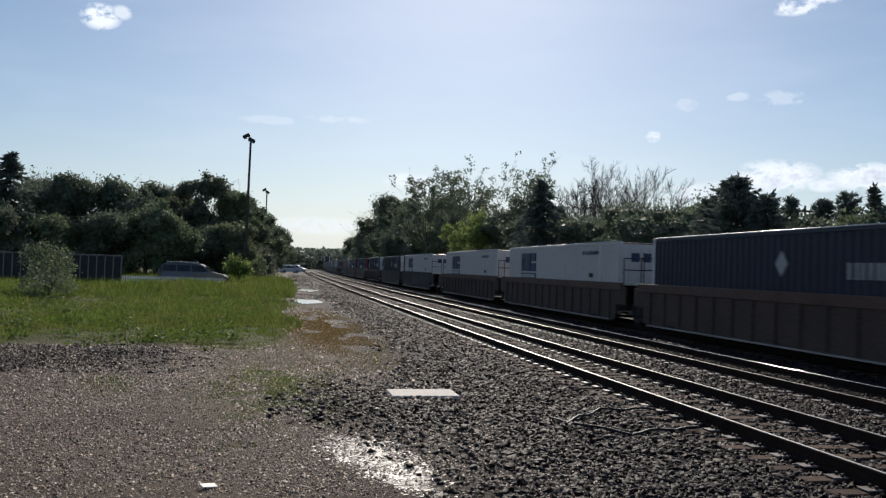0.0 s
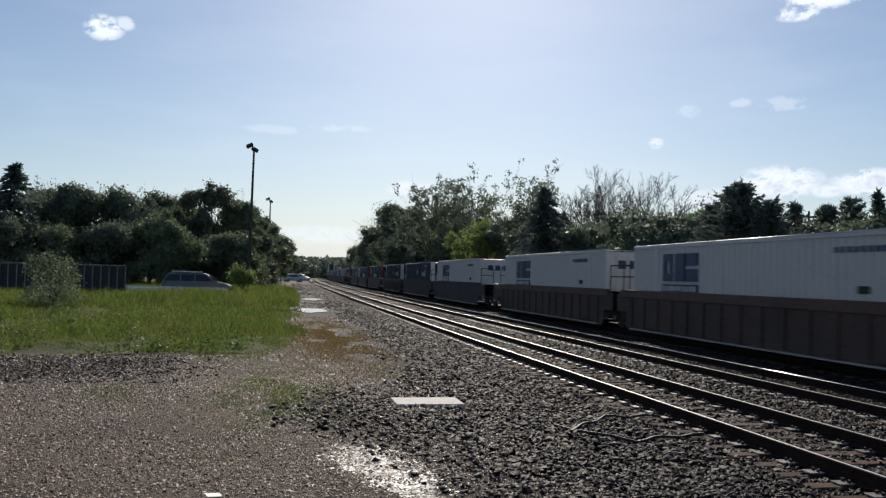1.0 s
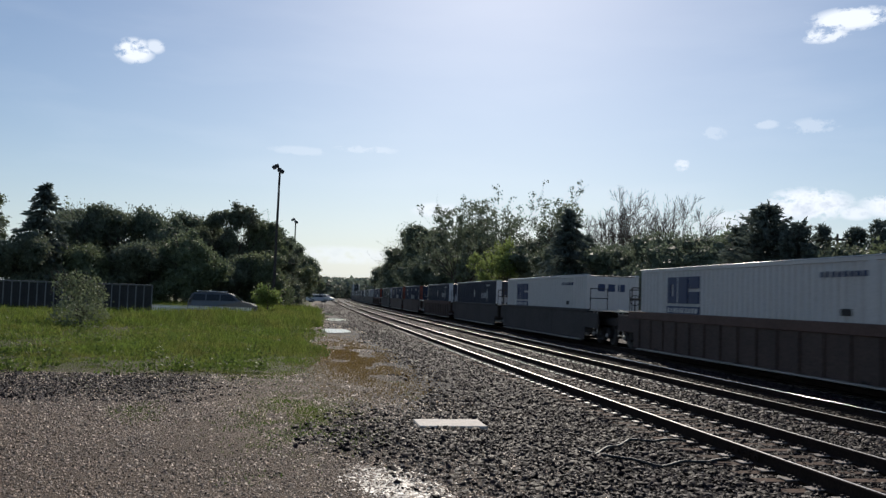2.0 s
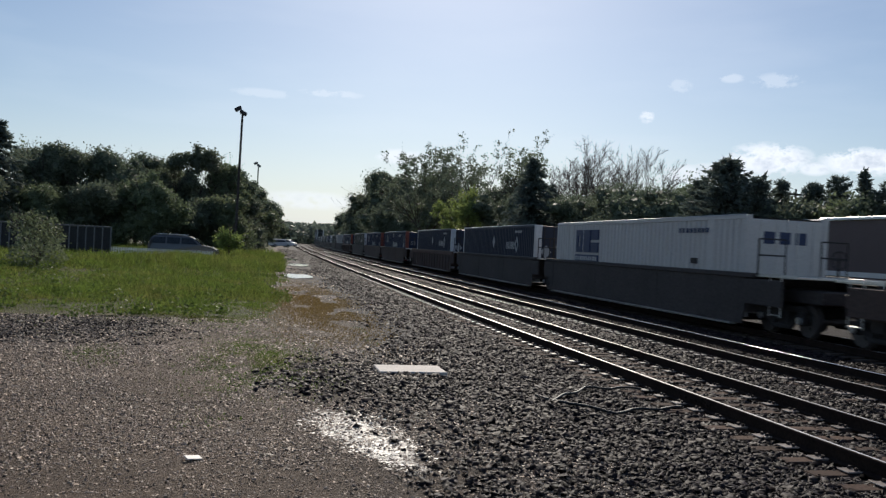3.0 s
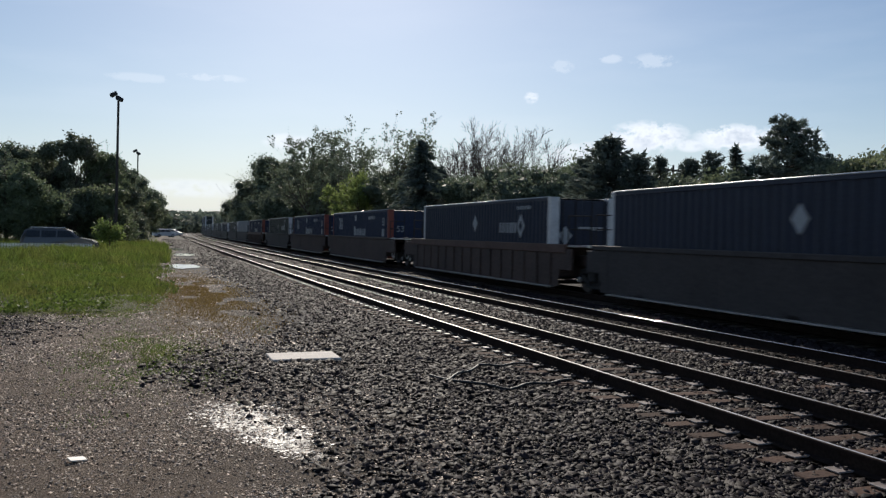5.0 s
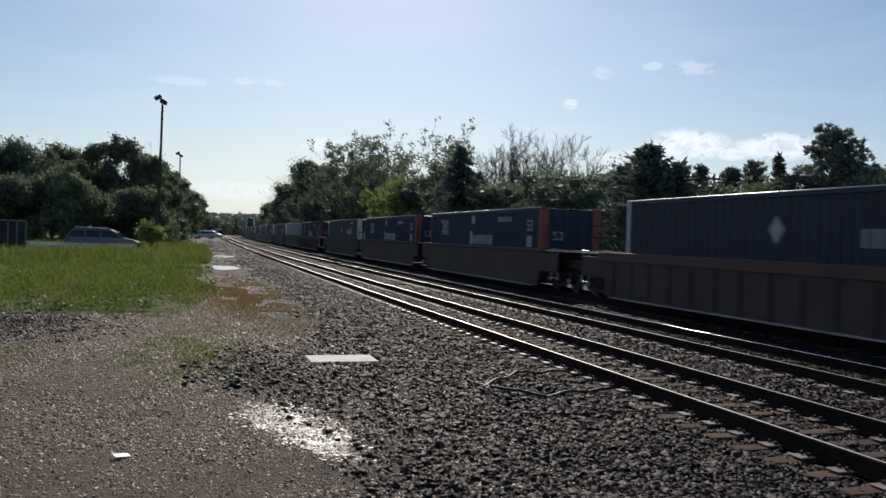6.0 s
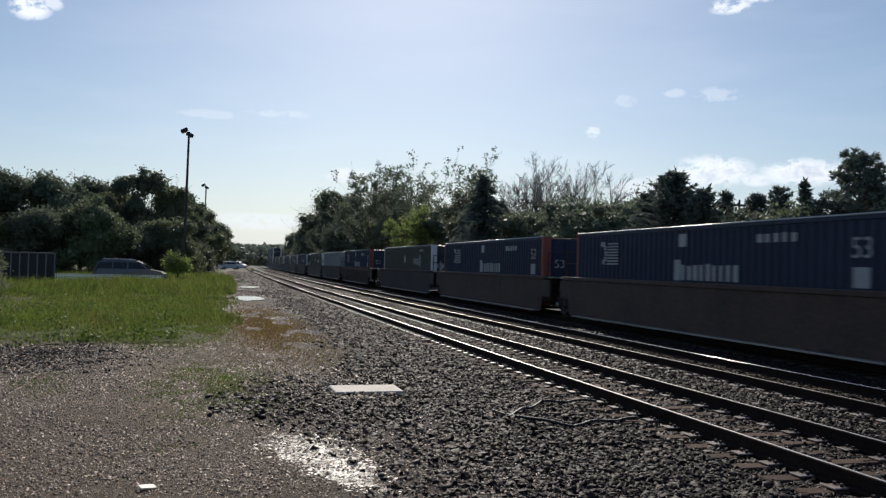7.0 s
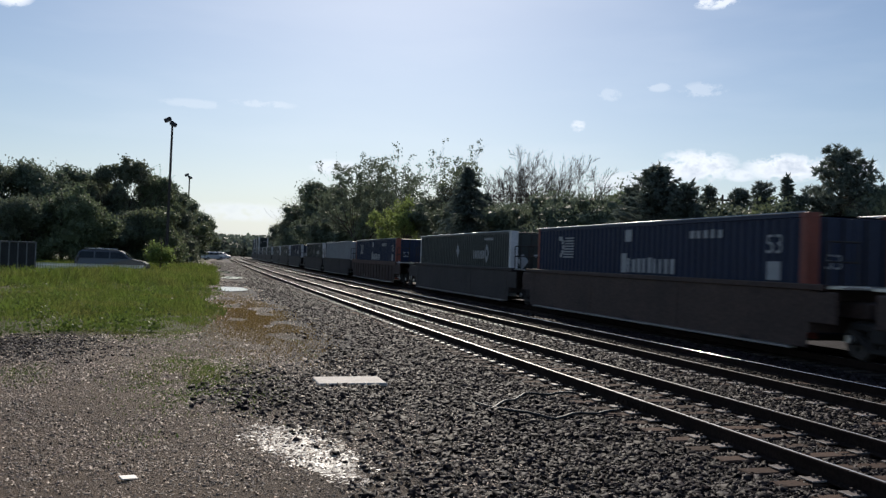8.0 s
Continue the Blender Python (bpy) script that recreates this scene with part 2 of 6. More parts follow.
M = {
    "rail_side": material("rail_side", (0.03, 0.02, 0.016), 0.95, 0.0, 0.35, 30, 3, spec=0.1),
    "rail_head": material("rail_head", (0.64, 0.62, 0.60), 0.43, 1.0, 0.1, 60, 2),
    "rail_shine": material("polished_rail_head", (0.66, 0.64, 0.62), 0.065, 1.0, 0.06, 60, 2),
    "tie": material("tie_wood", (0.10, 0.062, 0.046), 0.85, 0, 0.35, 25, 3, 0.01, per_object=0.3, spec=0.12),
    "tie_far": material("tie_wood_far", (0.085, 0.06, 0.045), 0.8, 0, 0.35, 25, 3, per_island=0.3),
    "plate": material("tie_plate_steel", (0.26, 0.22, 0.20), 0.45, 0.0, 0.35, 40, 5, per_object=0.35),
    "spike": material("spike_steel", (0.06, 0.045, 0.04), 0.7, 0.3),
    "stone": material("ballast_stone", (0.028, 0.022, 0.023), 0.6, 0, 0.2, 30, 6, per_island=0.95, spec=0.08),
    "stone_black": material("black_ballast_stone", (0.018, 0.015, 0.015), 0.75, 0, 0.2, 30, 6, per_island=0.6, spec=0.08),
    "pebble": material("lot_pebble", (0.32, 0.245, 0.185), 0.55, 0, 0.2, 30, 6, per_island=0.9, spec=0.22),
    "stone_pale": material("pale_stone", (0.78, 0.71, 0.61), 0.5, 0, 0.08, 30, 6, per_island=0.12),
    "concrete": material("concrete", (0.60, 0.54, 0.48), 0.75, 0, 0.18, 60, 4, 0.004),
    "cable": material("black_rubber", (0.02, 0.02, 0.02), 0.6),
    "white_box": material("white_paint_steel", (0.55, 0.53, 0.51), 0.45, 0, 0.10, 18, 0.9, dark=(0.45, 0.40, 0.36)),
    "navy_box": material("navy_paint_steel", (0.022, 0.028, 0.050), 0.5, 0, 0.2, 18, 1.2, dark=(0.017, 0.021, 0.034), spec=0.3),
    "blue_box": material("blue_paint_steel", (0.013, 0.022, 0.056), 0.5, 0, 0.2, 18, 1.2, dark=(0.011, 0.018, 0.04), spec=0.3),
    "black_box": material("black_green_paint_steel", (0.02, 0.028, 0.027), 0.45, 0, 0.2, 18, 1.2),
    "grey_box": material("grey_paint_steel", (0.30, 0.31, 0.32), 0.5, 0, 0.15, 18, 1.2),
    "orange": material("orange_red_paint", (0.22, 0.045, 0.026), 0.5, 0, 0.15, 18, 2),
    "letter": material("white_lettering", (0.36, 0.37, 0.38), 0.6, 0, 0.12, 20, 3),
    "mark_navy": material("navy_marking", (0.02, 0.035, 0.10), 0.5, 0, 0.1, 20, 3),
    "post_white": material("pale_post_paint", (0.62, 0.62, 0.62), 0.5, 0, 0.15, 20, 2),
    "well_brown": material("brown_well_paint", (0.085, 0.058, 0.048), 0.7, 0, 0.3, 14, 0.8, dark=(0.045, 0.033, 0.03), spec=0.25),
    "well_band": material("tan_well_paint", (0.115, 0.070, 0.055), 0.7, 0, 0.25, 14, 0.8, spec=0.25),
    "well_grey": material("grey_brown_well_paint", (0.060, 0.052, 0.050), 0.7, 0, 0.3, 14, 0.8, dark=(0.036, 0.032, 0.031), spec=0.25),
    # paler than the well paint: sunlight on the flange put into its colour
    "flange": material("sunlit_flange_steel", (0.36, 0.34, 0.31), 0.45, 0.3, 0.3, 14, 0.8),
    "truck_steel": material("truck_cast_steel", (0.035, 0.03, 0.028), 0.75, 0.2, 0.3, 20, 3),
    "wheel_tread": material("wheel_steel", (0.09, 0.08, 0.075), 0.55, 0.5, 0.2, 20, 3),
    "galv": material("galvanised_steel", (0.58, 0.58, 0.58), 0.32, 0.8, 0.15, 30, 3),
    "bark": material("bark", (0.085, 0.068, 0.055), 0.9, 0, 0.35, 12, 2, 0.02),
    "bark_pale": material("pale_bark", (0.17, 0.15, 0.13), 0.9, 0, 0.3, 12, 2, 0.02),
    "pole": material("weathered_pole_wood", (0.06, 0.05, 0.045), 0.85, 0, 0.3, 20, 1.5),
    "lamp_dark": material("dark_lamp_metal", (0.035, 0.035, 0.04), 0.5, 0.4),
    "lens": material("lamp_glass", (0.5, 0.5, 0.5), 0.15),
    "fence_dark": material("dark_fence_panel", (0.03, 0.03, 0.031), 0.75, 0, 0.25, 10, 1),
    "fence_post": material("fence_post_grey", (0.20, 0.20, 0.20), 0.6, 0.2, 0.2, 20, 2),
    "white_rail": material("white_picket_paint", (0.78, 0.78, 0.78), 0.6, 0, 0.1, 20, 3),
    "car_paint": material("grey_car_paint", (0.09, 0.093, 0.10), 0.2, 0.4, 0.05, 20, 1),
    "car_glass": material("dark_car_glass", (0.015, 0.018, 0.02), 0.05),
    "tyre": material("tyre_rubber", (0.02, 0.02, 0.02), 0.85),
    "house_wall": material("pale_pink_siding", (0.12, 0.09, 0.09), 0.75, 0, 0.08, 20, 1),
    "house_white": material("white_siding", (0.72, 0.72, 0.71), 0.7, 0, 0.08, 20, 1),
    "roof": material("grey_shingle", (0.15, 0.145, 0.145), 0.8, 0, 0.2, 20, 1),
    "fascia": material("white_fascia_metal", (0.75, 0.76, 0.78), 0.3, 0.3, 0.05, 20, 2),
    "window": material("dark_window_glass", (0.03, 0.035, 0.045), 0.08),
    "leaf_mid": leaf_material("leaves_mid_green", (0.15, 0.178, 0.105), 0.32, 0.25),
    "leaf_dark": leaf_material("leaves_dark_green", (0.14, 0.165, 0.115), 0.32, 0.25),
    "leaf_bright": leaf_material("leaves_spring_green", (0.19, 0.23, 0.085), 0.5, 0.28),
    "needle": leaf_material("needles_dark", (0.12, 0.145, 0.125), 0.3, 0.28),
    "grass": leaf_material("grass_green", (0.105, 0.14, 0.036), 0.5, 0.5, patch=(0.135, 0.142, 0.048)),
    "grass_dry": leaf_material("grass_dry", (0.19, 0.14, 0.055), 0.35, 0.35),
    "weed": leaf_material("weed_leaves", (0.10, 0.14, 0.04), 0.4, 0.35),
    "far_leaf": leaf_material("far_wood_leaves", (0.11, 0.135, 0.11), 0.35),
}


def water_material():
    m = bpy.data.materials.new("puddle_water")
    m.use_nodes = True
    nt = m.node_tree
    b = nt.nodes["Principled BSDF"]
    b.inputs["Base Color"].default_value = (0.06, 0.05, 0.04, 1)
    b.inputs["Roughness"].default_value, b.inputs["IOR"].default_value = 0.03, 1.33
    n, bu = nt.nodes.new("ShaderNodeTexNoise"), nt.nodes.new("ShaderNodeBump")
    n.inputs["Scale"].default_value = 3.0
    bu.inputs["Strength"].default_value, bu.inputs["Distance"].default_value = 0.35, 0.02
    nt.links.new(n.outputs["Fac"], bu.inputs["Height"])
    nt.links.new(bu.outputs["Normal"], b.inputs["Normal"])
    return m


M["water"] = water_material()


def ground_material():
    """Gravel lot, dirt path, grassy soil and ballast, told apart by their place."""
    m = bpy.data.materials.new("ground_soil_gravel")
    m.use_nodes = True
    nt = m.node_tree
    N, L = nt.nodes.new, nt.links.new
    b = nt.nodes["Principled BSDF"]
    b.inputs["Roughness"].default_value = 0.75
    b.inputs["Specular IOR Level"].default_value = 0.08
    tc, sep = N("ShaderNodeTexCoord"), N("ShaderNodeSeparateXYZ")
    L(tc.outputs["Object"], sep.inputs[0])

    def mt(op, a, c=None):
        q = N("ShaderNodeMath")
        q.operation = op
        for k, v in enumerate((a, c)):
            if v is None:
                continue
            if isinstance(v, (int, float)):
                q.inputs[k].default_value = v
            else:
                L(v, q.inputs[k])
        return q.outputs[0]

    def noise_tex(scale, detail=5, rough=0.6):
        n = N("ShaderNodeTexNoise")
        n.inputs["Scale"].default_value, n.inputs["Detail"].default_value, n.inputs["Roughness"].default_value = scale, detail, rough
        L(tc.outputs["Object"], n.inputs["Vector"])
        return n.outputs["Fac"]

    def step(v, lo, hi):
        r = N("ShaderNodeMapRange")
        r.inputs["From Min"].default_value, r.inputs["From Max"].default_value = lo, hi
        L(v, r.inputs["Value"])
        return r.outputs["Result"]

    def blend(fac, a, c):
        x = N("ShaderNodeMix")
        x.data_type = "RGBA"
        if isinstance(fac, float):
            x.inputs["Factor"].default_value = fac
        else:
            L(fac, x.inputs["Factor"])
        for key, v in (("A", a), ("B", c)):
            if isinstance(v, tuple):
                x.inputs[key].default_value = (*v, 1)
            else:
                L(v, x.inputs[key])
        return x.outputs["Result"]

    big, mid, fine = noise_tex(0.35), noise_tex(2.2, 6), noise_tex(26, 9, 0.9)
    y2 = mt("MULTIPLY", mt("MULTIPLY", sep.outputs["Y"], sep.outputs["Y"]), 0.5 / R_TURN)
    y2 = mt("MULTIPLY", y2, mt("GREATER_THAN", sep.outputs["Y"], 0.0))
    u = mt("SUBTRACT", sep.outputs["X"], y2)
    u = mt("ADD", u, mt("MULTIPLY", mt("SUBTRACT", mid, 0.5), 1.6))
    v = mt("ADD", sep.outputs["Y"], mt("MULTIPLY", mt("SUBTRACT", mid, 0.5), 3.0))
    lot = blend(step(fine, 0.38, 0.66), (0.064, 0.047, 0.035), (0.41, 0.315, 0.233))
    lot = blend(step(big, 0.4, 0.65), lot, blend(step(fine, 0.36, 0.68), (0.045, 0.034, 0.026), (0.25, 0.19, 0.14)))
    strip = mt("MULTIPLY", mt("MULTIPLY", step(v, 14.5, 16.5), mt("SUBTRACT", 1.0, step(v, 19.5, 21.0))), mt("SUBTRACT", 1.0, step(u, -4.5, -1.5)))
    lot = blend(strip, lot, blend(step(fine, 0.36, 0.68), (0.028, 0.025, 0.024), (0.17, 0.15, 0.135)))
    path = blend(step(fine, 0.36, 0.66), (0.042, 0.033, 0.027), (0.24, 0.185, 0.14))
    soil = blend(step(mid, 0.35, 0.65), (0.06, 0.062, 0.022), (0.10, 0.105, 0.036))
    ballast = blend(step(fine, 0.3, 0.7), (0.018, 0.016, 0.016), (0.07, 0.06, 0.058))
    straw = blend(step(fine, 0.3, 0.7), (0.085, 0.06, 0.036), (0.20, 0.145, 0.085))
    col = blend(step(v, 18.6, 22.5), lot, soil)
    col = blend(step(u, 0.2, 1.2), col, path)
    dry = mt("MULTIPLY", mt("MULTIPLY", step(v, 16.0, 21.0), mt("SUBTRACT", 1.0, step(v, 30.0, 37.0))), mt("MULTIPLY", step(u, 0.2, 1.0), mt("SUBTRACT", 1.0, step(u, 2.6, 3.4))))
    col = blend(dry, col, straw)
    near_slab = mt("EXPONENT", mt("MULTIPLY", mt("POWER", mt("ABSOLUTE", mt("DIVIDE", mt("SUBTRACT", sep.outputs["Y"], 12.4), 1.7)), 2.0), -1.0))
    reach = mt("ADD", mt("ADD", u, mt("MULTIPLY", mt("SUBTRACT", big, 0.5), 2.4)), mt("MULTIPLY", near_slab, 1.9))
    col = blend(step(reach, 1.5, 2.9), col, ballast)
    col = blend(step(u, 19.0, 20.5), col, soil)
    dx = mt("ADD", mt("SUBTRACT", sep.outputs["X"], 1.16), mt("MULTIPLY", mt("SUBTRACT", sep.outputs["Y"], 8.7), 0.2))
    dy = mt("DIVIDE", mt("SUBTRACT", sep.outputs["Y"], 8.7), 1.5)
    dx = mt("DIVIDE", dx, mt("ADD", 0.42, mt("MULTIPLY", dy, 0.16)))
    pale_shape = mt("SUBTRACT", 1.0, mt("ADD", mt("MULTIPLY", dx, dx), mt("MULTIPLY", dy, dy)))
    pale_shape = mt("ADD", pale_shape, mt("MULTIPLY", mt("SUBTRACT", noise_tex(3.2, 8, 0.85), 0.5), 5.5))
    pale = step(pale_shape, 0.3, 0.5)
    col = blend(pale, col, (0.66, 0.60, 0.515))
    pale_rough = N("ShaderNodeMapRange")
    pale_rough.inputs["To Min"].default_value, pale_rough.inputs["To Max"].default_value = 0.75, 0.5
    L(pale, pale_rough.inputs["Value"])
    L(pale_rough.outputs["Result"], b.inputs["Roughness"])
    gloss = N("ShaderNodeMapRange")
    gloss.inputs["To Min"].default_value, gloss.inputs["To Max"].default_value = 0.08, 0.35
    L(pale, gloss.inputs["Value"])
    L(gloss.outputs["Result"], b.inputs["Specular IOR Level"])
    L(col, b.inputs["Base Color"])
    bu = N("ShaderNodeBump")
    bu.inputs["Distance"].default_value = 0.05
    relief = N("ShaderNodeMapRange")
    relief.inputs["To Min"].default_value, relief.inputs["To Max"].default_value = 0.85, 0.45
    L(pale, relief.inputs["Value"])
    L(relief.outputs["Result"], bu.inputs["Strength"])
    L(fine, bu.inputs["Height"])
    L(bu.outputs["Normal"], b.inputs["Normal"])
    return m


M["ground"] = ground_material()


# ---- mesh helpers ----
def bend(y):
    return y * y / (2 * R_TURN) if y > 0 else 0.0


def mesh_of(name, bm, mats, smooth=False):
    me = bpy.data.meshes.new(name)
    bm.to_mesh(me)
    bm.free()
    for m in (mats if isinstance(mats, (list, tuple)) else [mats]):
        me.materials.append(m)
    if smooth:
        for p in me.polygons:
            p.use_smooth = True
    return me


def raw_mesh(name, verts, faces, mats, index=None):
    me = bpy.data.meshes.new(name)
    me.from_pydata(verts, [], faces)
    for m in (mats if isinstance(mats, (list, tuple)) else [mats]):
        me.materials.append(m)
    if index is not None:
        me.polygons.foreach_set("material_index", index)
    me.update()
    return me


def quads_mesh(name, verts, n, mats):
    """verts: an array of n * 4 points, four to each loose quad."""
    me = bpy.data.meshes.new(name)
    me.vertices.add(n * 4)
    me.vertices.foreach_set("co", verts.astype(np.float32).ravel())
    me.loops.add(n * 4)
    me.loops.foreach_set("vertex_index", np.arange(n * 4, dtype=np.int32))
    me.polygons.add(n)
    me.polygons.foreach_set("loop_start", np.arange(0, n * 4, 4, dtype=np.int32))
    me.materials.append(mats)
    me.update(calc_edges=True)
    return me


def box(bm, x0, x1, y0, y1, z0, z1, mat=0, bevel=0.0):
    r = bmesh.ops.create_cube(bm, size=1)
    for v in r["verts"]:
        v.co = Vector(((x0 + x1) / 2 + v.co.x * (x1 - x0), (y0 + y1) / 2 + v.co.y * (y1 - y0), (z0 + z1) / 2 + v.co.z * (z1 - z0)))
    faces = {f for v in r["verts"] for f in v.link_faces}
    for f in faces:
        f.material_index = mat
    if bevel:
        edges = {e for f in faces for e in f.edges}
        out = bmesh.ops.bevel(bm, geom=list(edges), offset=bevel, segments=1, affect="EDGES")
        for f in out["faces"]:
            f.material_index = mat
    return r["verts"]


def tube(bm, a, b, r0, r1=None, sides=8, mat=0, caps=True):
    a, b = Vector(a), Vector(b)
    r1 = r0 if r1 is None else r1
    d = b - a
    if d.length < 1e-6:
        return
    m = Matrix.Translation((a + b) / 2) @ d.to_track_quat("Z", "Y").to_matrix().to_4x4()
    r = bmesh.ops.create_cone(bm, cap_ends=caps, segments=sides, radius1=r0, radius2=r1, depth=d.length, matrix=m)
    for f in {f for v in r["verts"] for f in v.link_faces}:
        f.material_index = mat


def part(name, bm, mat, parent, label="", smooth=False):
    ob = new(name, bm if isinstance(bm, bpy.types.Mesh) else mesh_of(name, bm, mat, smooth))
    ob.parent = parent
    return tagged(ob, label) if label else ob


def empty(name, m, label, category, group=""):
    ob = new(name)
    ob.empty_display_size = 0.2
    ob.matrix_world = m
    return tagged(ob, label, category, group)


# ---- ground ----
def ground_height(x, y):
    u = x - bend(y)
    def s(a, b):
        k = min(1, max(0, (u - a) / (b - a)))
        return k * k * (3 - 2 * k)
    z = -0.155 * s(2.2, 4.9) + 0.014 * s(8.5, 9.3) - 0.014 * s(12.2, 12.8) + 0.155 * s(18.5, 22.0)
    if y < 150 and -30 < x < 30:
        z += 0.025 * noise.noise((x * 0.35, y * 0.35, 0.3)) * (1 - s(2.5, 4.0) + s(19, 22))
    return z


def build_ground():
    def steps(points):
        out = []
        for a, b, n in points:
            out += [a + (b - a) * k / n for k in range(n)]
        return out + [points[-1][1]]
    xs = steps([(-1500, -200, 6), (-200, -30, 8), (-30, -6, 24), (-6, 26, 80), (26, 60, 10), (60, 300, 6), (300, 1500, 5)])
    ys = steps([(-600, -60, 5), (-60, 0, 10), (0, 40, 80), (40, 120, 60), (120, 400, 50), (400, 2500, 12)])
    verts = [(x, y, ground_height(x, y)) for y in ys for x in xs]
    w = len(xs)
    faces = [(j * w + i, j * w + i + 1, (j + 1) * w + i + 1, (j + 1) * w + i) for j in range(len(ys) - 1) for i in range(w - 1)]
    ob = new("ground", raw_mesh("ground", verts, faces, M["ground"]))
    for p in ob.data.polygons:
        p.use_smooth = True
    tagged(ob, "gravel lot, dirt path, grassy field and track ballast", "ground", kind="structure")


build_ground()

# ---- tracks ----
TRACKS = [(6.135, 7.595), (9.70, 11.14), (13.96, 15.46)]   # the two rail centres of each track


def rail_mesh(x0, y0, y1, head):
    """A rail: foot, web and head, along the bend."""
    prof = [(-0.075, -0.18), (0.075, -0.18), (0.075, -0.165), (0.012, -0.145), (0.012, -0.045), (0.036, -0.038), (0.036, -0.016), (0.034, -0.008), (0.028, -0.003), (0.016, -0.0005),
            (-0.016, -0.0005), (-0.028, -0.003), (-0.034, -0.008), (-0.036, -0.016), (-0.036, -0.038), (-0.012, -0.045), (-0.012, -0.145), (-0.075, -0.165)]
    n = len(prof)
    ys = [y0]
    while ys[-1] < y1:
        ys.append(ys[-1] + (4 if ys[-1] < 120 else 12))
    verts = [(x0 + bend(y) + p, y, RAIL_TOP + q) for y in ys for p, q in prof]
    faces, idx = [], []
    for j in range(len(ys) - 1):
        for i in range(n):
            k = (i + 1) % n
            faces.append((j * n + i, (j + 1) * n + i, (j + 1) * n + k, j * n + k))
            idx.append(1 if (7 <= i <= 11 if head == "rail_shine" else i == 9) else 0)
    me = raw_mesh("rail", verts, faces, [M["rail_side"], M[head]], idx)
    me.polygons.foreach_set("use_smooth", [k == 1 and head == "rail_shine" for k in idx])
    return me


def build_tracks():
    rng = random.Random(5)
    bm = bmesh.new()
    box(bm, -1.3, 1.3, -0.11, 0.11, -0.17, 0, bevel=0.012)
    tie_me = mesh_of("tie", bm, M["tie"])
    bm = bmesh.new()
    box(bm, -0.23, 0.23, -0.095, 0.095, 0.0, 0.018, bevel=0.005)
    for sx in (-0.115, 0.115):
        for sy in (-0.05, 0.05):
            box(bm, sx - 0.014, sx + 0.014, sy - 0.014, sy + 0.014, 0.018, 0.05, mat=1)
    plate_me = mesh_of("tie_plate", bm, [M["plate"], M["spike"]])
    bm = bmesh.new()
    box(bm, -0.006, 0.022, -0.45, 0.45, -0.13, -0.05, bevel=0.005)
    for k in range(6):
        tube(bm, (-0.03, -0.37 + k * 0.148, -0.09), (0.0, -0.37 + k * 0.148, -0.09), 0.018, sides=6)
    joint_me = mesh_of("joint_bar", bm, M["rail_side"])
    for n, (xa, xb) in enumerate(TRACKS):
        label = ("empty railway track with rusty sided polished rails", "empty middle railway track beside the train", "railway track under the container train")[n]
        track = tagged(new(f"railway_track_{n + 1}"), label, "railway track", kind="structure")
        xc = (xa + xb) / 2
        for x in (xa, xb):
            part("rail", rail_mesh(x, -60, 700, "rail_shine" if n == 1 and x == xb else "rail_head"), None, track)
        ties = []
        y = -14.0
        while y < 260:
            ties.append(y + rng.uniform(-0.025, 0.025))
            y += 0.53
        far_v, far_f = [], []
        for y in ties:
            m = pose(xc + bend(y) + rng.uniform(-0.05, 0.05), y, TIE_TOP + rng.uniform(-0.012, 0.003), rng.uniform(-0.5, 0.5), rng.uniform(-0.2, 0.2), rng.uniform(-1.3, 1.3) - math.degrees(y / R_TURN if y > 0 else 0))
            if 4 < y < 80 and n < 2:
                ob = new("tie", tie_me)
                ob.parent, ob.matrix_local = track, m
            else:
                k = len(far_v)
                far_v += [m @ Vector((sx * 1.3, sy * 0.11, sz)) for sx in (-1, 1) for sy in (-1, 1) for sz in (-0.17, 0)]
                far_f += [(k, k + 1, k + 3, k + 2), (k + 4, k + 6, k + 7, k + 5), (k, k + 4, k + 5, k + 1), (k + 2, k + 3, k + 7, k + 6), (k + 1, k + 5, k + 7, k + 3)]
            if n < 2 and 4 < y < (60 if n == 0 else 45):
                for x in ((xa, xb) if n == 0 else (xa - 0.1,)):
                    ob = new("tie_plate", plate_me)
                    ob.parent, ob.matrix_local = track, pose(x + bend(y), y, TIE_TOP + 0.008, 0, 0, rng.uniform(-1, 1))
        tagged(part("ties", raw_mesh("ties", [tuple(v) for v in far_v], far_f, M["tie_far"]), None, track), kind="stuff")
        if n == 0:
            for x, y in ((xa, 11.2), (xb, 16.5), (xa, 23.0)):
                ob = new("joint_bar", joint_me)
                ob.parent, ob.matrix_local = track, pose(x - 0.018 + bend(y), y, RAIL_TOP)


build_tracks()

# ---- the train ----
TRAIN_X = (TRACKS[2][0] + TRACKS[2][1]) / 2 + 0.03
SPEED = 17.3
BOX_L, BOX_W, BOX_H = 16.15, 2.6, 2.9
FLOOR_Z = RAIL_TOP + 0.36         # underside of a container in its well
MOVING = []                       # (thing, metres along the track at the start)


